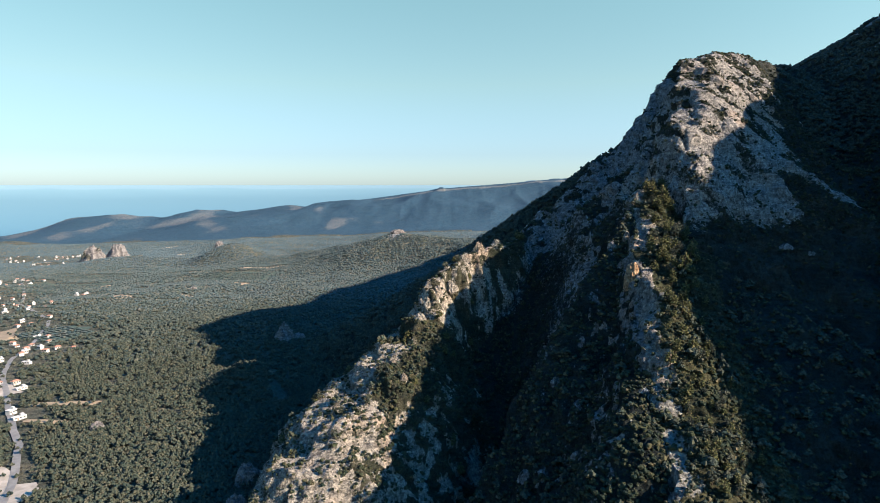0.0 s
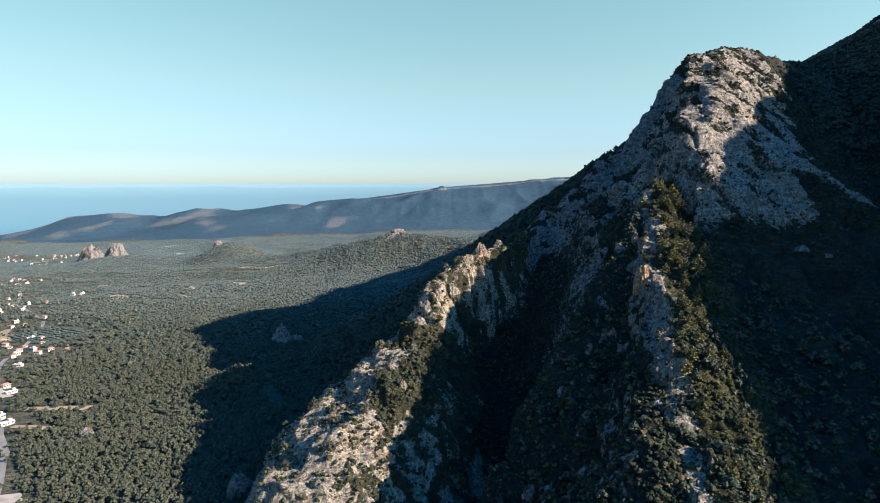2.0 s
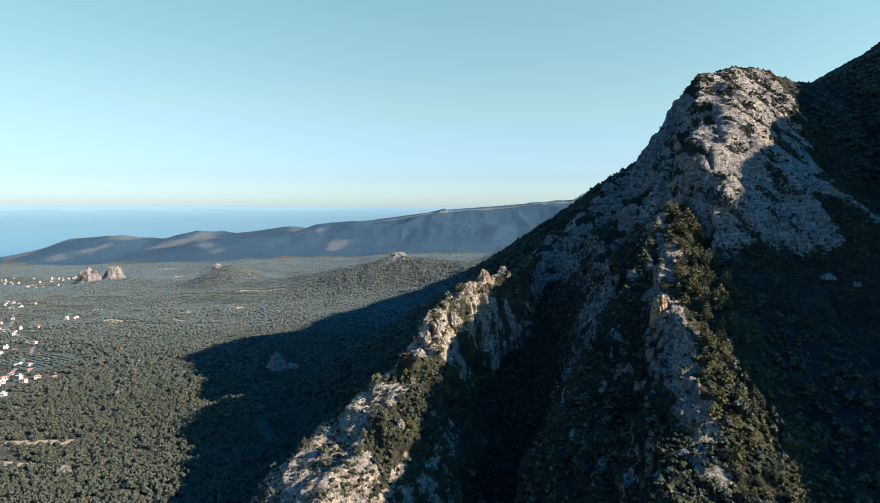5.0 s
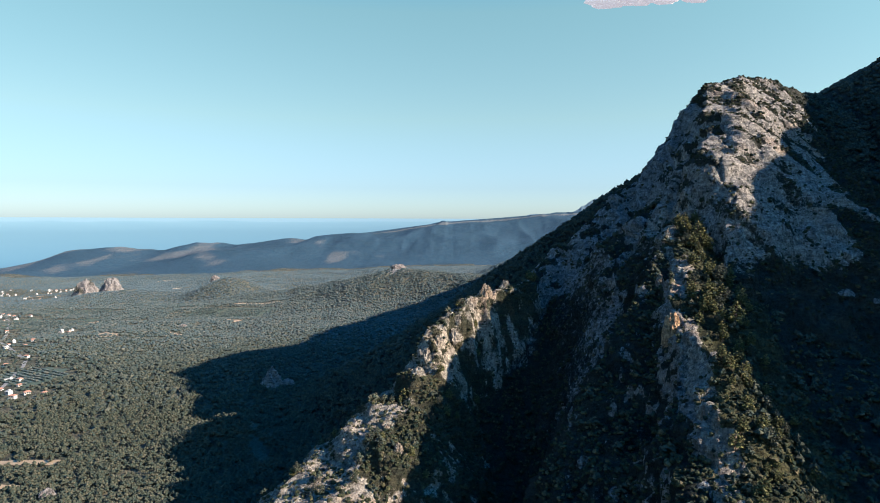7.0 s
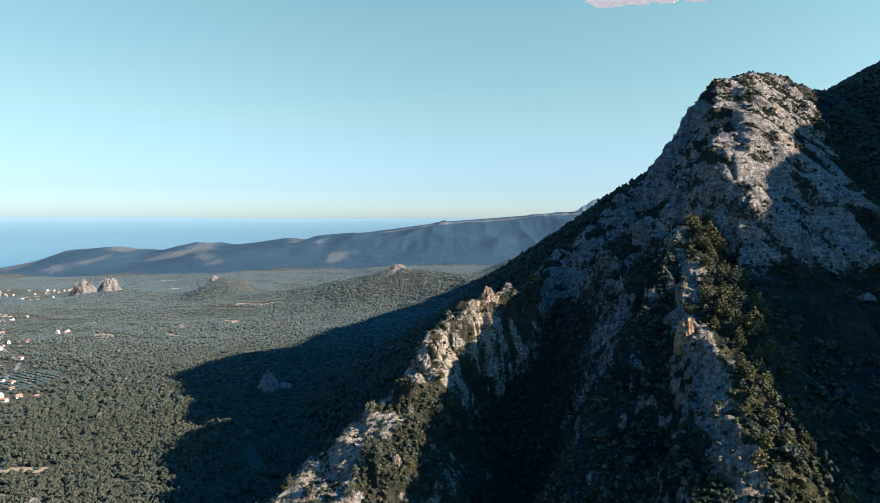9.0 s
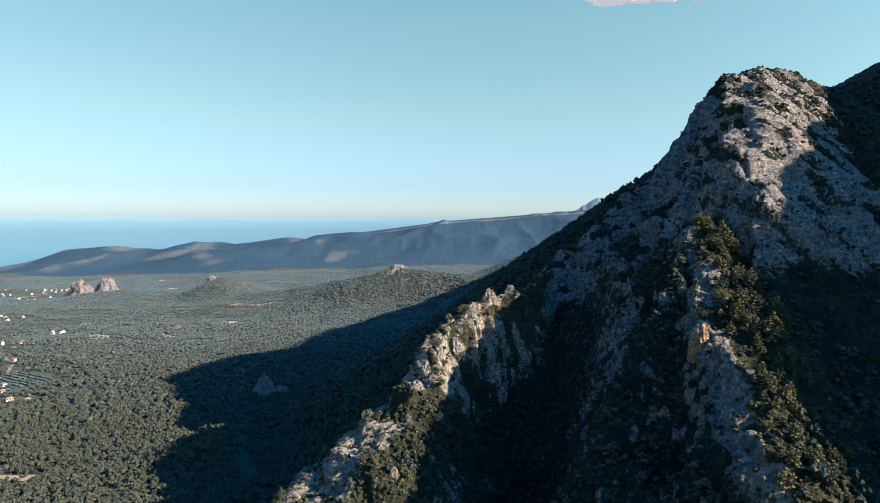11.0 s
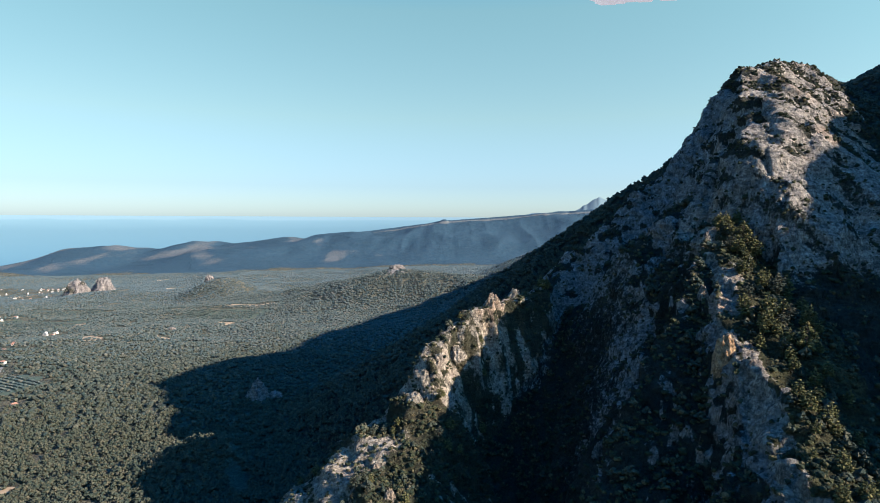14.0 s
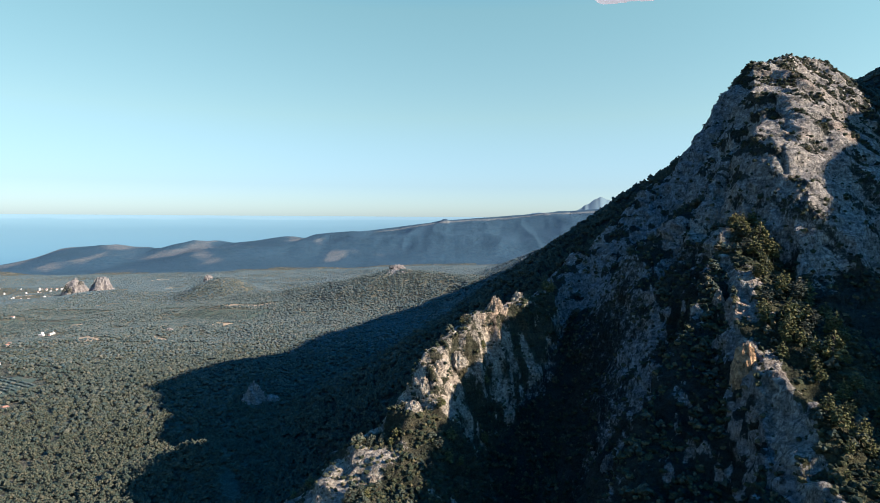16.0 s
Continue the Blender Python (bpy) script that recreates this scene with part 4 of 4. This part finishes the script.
_p = scatter(_scrub * 0.10 + wedge * (GY < 620) * RUGGED * (0.30 * (WHO == 0) * (1 - ROCK) + (0.20 - 0.09 * (WHO == 1)) * _green * (1 - ROCK) + 0.30 * (WHO == 1) * (1 - 0.8 * ROCK) * step01(300, 270, GY) * step01(48, 30, np.abs(EAST)) + 0.22 * (WHO == 1) * (1 - 0.85 * ROCK) * step01(3, 8, EAST) * step01(120, 90, EAST) + 0.26 * _peak * (1 - ROCK) * (GZ > 300)))
wood("maquis_scrub", "dark green scrub and low oaks clinging to limestone ledges", "shrubs", _p, 0.7 + 1.8 * _wr.rand(len(_p)) ** 1.8, BUSH2, MAT_SHRUB)
_p = scatter(RUGGED * wedge * (GY < 640) * (0.07 + 0.10 * (WHO == 1) * (EAST > 3) + 0.16 * (WHO == 0)) * step01(-0.05, 0.5, patches(9, 0, 4, 0.65, 9)))
wood("ledge_shrubs", "small olive-brown shrubs dotted over bare limestone", "shrubs", _p, 0.6 + 1.3 * _wr.rand(len(_p)) ** 2, BUSH2, MAT_HEATH)
_p = scatter(_scrub * (0.012 + 0.014 * np.isin(WHO, [1, 4, 5])) * (~np.isin(WHO, [2, 3])) * (STEEP < 0.34))
wood("mountain_pines", "small pines scattered on the rocky slopes", "trees", _p, _wr.uniform(3.0, 6.0, len(_p)), RAGGED, MAT_PINE)


# ---- single pines along the spurs' crests ----
def pine_meshes(high, rng):
    """Trunk with limbs, and a crown of many tufts."""
    bm = bmesh.new()
    rings, lean = [], Vector((rng.uniform(-0.06, 0.06), rng.uniform(-0.06, 0.06), 0))
    for k in range(6):
        z = high * 0.93 * k / 5
        r = 0.022 * high * (1 - 0.85 * k / 5)
        rings.append([bm.verts.new(Vector((math.cos(a) * r, math.sin(a) * r, z - 0.6)) + lean * z) for a in (0, 1.047, 2.094, 3.142, 4.189, 5.236)])
    for a, b in zip(rings, rings[1:]):
        for i in range(6):
            bm.faces.new((a[i], a[(i + 1) % 6], b[(i + 1) % 6], b[i]))
    tufts = []
    for k in range(26):
        t = 0.30 + 0.66 * (k + rng.random()) / 26
        reach = high * 0.30 * math.sin(math.pi * (t - 0.12) / 0.98) ** 0.8 * rng.uniform(0.6, 1.15) + 0.15
        a = k * 2.4 + rng.uniform(-0.5, 0.5)
        root = Vector((0, 0, high * t * 0.93 - 0.3)) + lean * high * t
        tip = root + Vector((math.cos(a) * reach, math.sin(a) * reach, high * rng.uniform(0.0, 0.07)))
        side = Vector((-math.sin(a), math.cos(a), 0)) * 0.05
        up_ = Vector((0, 0, 0.06))
        v = [bm.verts.new(p) for p in (root + side, root - side, root + up_, tip)]
        for f in ((0, 3, 2), (2, 3, 1), (1, 3, 0)):
            bm.faces.new([v[i] for i in f])
        tufts.append((tip, high * (0.055 + 0.05 * (1 - t)) * rng.uniform(0.8, 1.25)))
        tufts.append((root.lerp(tip, 0.55) + Vector((0, 0, 0.1)), high * (0.05 + 0.05 * (1 - t)) * rng.uniform(0.8, 1.2)))
    tufts.append((Vector((0, 0, high)) + lean * high, high * 0.075))
    trunk = bpy.data.meshes.new("trunk")
    bm.to_mesh(trunk)
    bm.free()
    trunk.materials.append(MAT_BARK)
    vs, fs, n = [], [], 0
    for c, r in tufts:
        v = OCT_V * (1 + 0.45 * np.array([[rng.uniform(-1, 1)] for _ in range(6)])) * (r * 1.15, r * 1.15, r * 0.75)
        w = rng.uniform(0, 1.57)
        v = np.stack([v[:, 0] * math.cos(w) - v[:, 1] * math.sin(w), v[:, 0] * math.sin(w) + v[:, 1] * math.cos(w), v[:, 2]], -1) + np.array(c)
        vs.append(v)
        fs.append(OCT_F + n)
        n += 6
        # needle sprays that break the outline
        for _ in range(7):
            d = Vector((rng.gauss(0, 1), rng.gauss(0, 1), rng.gauss(0.25, 0.7))).normalized()
            s1 = d.cross(Vector((rng.gauss(0, 1), rng.gauss(0, 1), rng.gauss(0, 1)))).normalized() * r * 0.32
            b = Vector(c) + d * r * 0.6
            vs.append(np.array([b + s1, b - s1, Vector(c) + d * r * rng.uniform(1.25, 1.7)]))
            fs.append(np.array([[n, n + 1, n + 2]]))
            n += 3
    return trunk, np.concatenate(vs), np.concatenate(fs)


_pr = random.Random(14)
PINES = []
# three of the five kinds carry the sun-brightened needle colour
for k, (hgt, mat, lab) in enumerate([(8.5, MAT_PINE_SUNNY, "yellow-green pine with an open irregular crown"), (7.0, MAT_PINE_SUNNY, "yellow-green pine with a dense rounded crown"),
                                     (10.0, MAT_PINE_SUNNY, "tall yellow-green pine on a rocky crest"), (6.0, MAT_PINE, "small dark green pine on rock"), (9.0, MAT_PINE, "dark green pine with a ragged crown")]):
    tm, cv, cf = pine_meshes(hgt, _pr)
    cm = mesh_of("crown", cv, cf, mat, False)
    root = tagged(new("pine_tree"), lab, "tree", "pines on the spurs")
    for nm, me in (("trunk", tm), ("crown", cm)):
        ob = new(nm, me)
        ob.parent = root
    PINES.append(root)

_b = np.exp(-((ridge_height(SPUR_RIGHT, GX, GY) - GZ) / 14.0) ** 2) * (WHO == 1) * (GY > 120) * (GY < 440)
_east = step01(-3, -7, EAST) * step01(-36, -22, EAST)
_den = _b * _east * 0.027 + (WHO == 0) * (1 - ROCK) * (GY > 300) * 0.006
_spots = scatter(_den * wedge)
_spots = _spots[:300]
for k, (x, y, z) in enumerate(_spots):
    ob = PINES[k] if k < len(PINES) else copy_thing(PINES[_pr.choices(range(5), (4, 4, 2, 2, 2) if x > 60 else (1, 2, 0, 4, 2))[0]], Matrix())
    s_ = _pr.uniform(0.8, 1.3) * (0.7 if x < 60 else float(np.interp(y, [230, 340], [0.55, 0.9])))
    ob.matrix_world = Matrix.LocRotScale((x, y, z), Euler((_pr.uniform(-0.08, 0.08), _pr.uniform(-0.08, 0.08), _pr.uniform(0, 6.28))), (s_, s_, s_ * _pr.uniform(0.9, 1.15)))

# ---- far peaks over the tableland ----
# the blue-grey of distance haze is painted in as base colour
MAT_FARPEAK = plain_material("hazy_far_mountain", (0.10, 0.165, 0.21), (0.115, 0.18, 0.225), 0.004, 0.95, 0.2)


def far_peak(x, y, wide, top, label, seed):
    n = 60
    u = np.linspace(-1, 1, n)
    line = np.clip(1 - np.abs(u) ** 1.35 + 0.14 * fbm(u * 2.6 + seed, 0.3 + seed, 0, 4) * (1 - u * u), 0, None)
    vs = np.concatenate([np.stack([x + u * wide, np.full(n, y - 90.0), np.full(n, 200.0)], -1), np.stack([x + u * wide, np.full(n, float(y)), 330 + (top - 330) * line], -1),
                         np.stack([x + u * wide, np.full(n, y + 60.0), np.full(n, 200.0)], -1)])
    ix = np.arange(n - 1)
    fs = np.concatenate([np.stack([ix + k * n, ix + 1 + k * n, ix + 1 + (k + 1) * n, ix + (k + 1) * n], -1) for k in (0, 1)])
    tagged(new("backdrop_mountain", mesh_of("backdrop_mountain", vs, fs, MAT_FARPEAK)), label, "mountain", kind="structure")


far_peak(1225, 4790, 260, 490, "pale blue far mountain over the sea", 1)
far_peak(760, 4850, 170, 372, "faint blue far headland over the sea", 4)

# ---- orchard rows ----
_rows = []
for name, label, mat, cx, cy, a, b, turn in FIELDS:
    if mat is not MAT_GREEN:
        continue
    step = 7.0 if cy < 1000 else 9.0
    u, v = np.meshgrid(np.arange(-a * 0.92, a * 0.92, 4.0), np.arange(-b * 0.9, b * 0.9, step), indexing="ij")
    u, v = u.ravel() + _wr.uniform(-0.5, 0.5, u.size), v.ravel() + _wr.uniform(-0.4, 0.4, v.size)
    c, s_ = math.cos(radians(turn)), math.sin(radians(turn))
    x, y = cx + u * c - v * s_, cy + u * s_ + v * c
    keep = _wr.rand(len(x)) > 0.12
    _rows.append(np.stack([x, y, ground_z(x, y) + 0.5], -1)[keep])
_rows = np.concatenate(_rows)
wood("orchard_trees", "rows of small rounded green orchard trees", "trees", _rows, _wr.uniform(2.2, 3.4, len(_rows)), ROUND1, MAT_LEAF_MID_HAZE)


# ---- a wisp of cloud over the mountain ----
MAT_CLOUD = plain_material("thin_cloud", (0.62, 0.58, 0.56), (0.70, 0.66, 0.63), 0.004, 1.0, 0.0)
_b = MAT_CLOUD.node_tree.nodes["Principled BSDF"]
# faint pink emission stands in for sunlight scattered through the cloud
_b.inputs["Emission Color"].default_value, _b.inputs["Emission Strength"].default_value = (1.0, 0.86, 0.85, 1), 0.16
_vs, _fs = [], []
for k in range(70):
    t = _wr.rand()
    r = (40 + 50 * _wr.rand()) * (1 - 0.6 * t)
    _vs.append(ICO_V * (r * 1.9, r, r * 0.42) + (1120 + 760 * t ** 1.3 + _wr.uniform(-50, 50), 4330 - 240 * t + _wr.uniform(-60, 60), 1846 - 40 * t + _wr.uniform(-6, 40)))
    _fs.append(ICO_F + 12 * k)
tagged(new("backdrop_cloud", mesh_of("backdrop_cloud", np.concatenate(_vs), np.concatenate(_fs), MAT_CLOUD)), "thin pale pinkish cloud high over the mountain", "cloud", kind="structure")
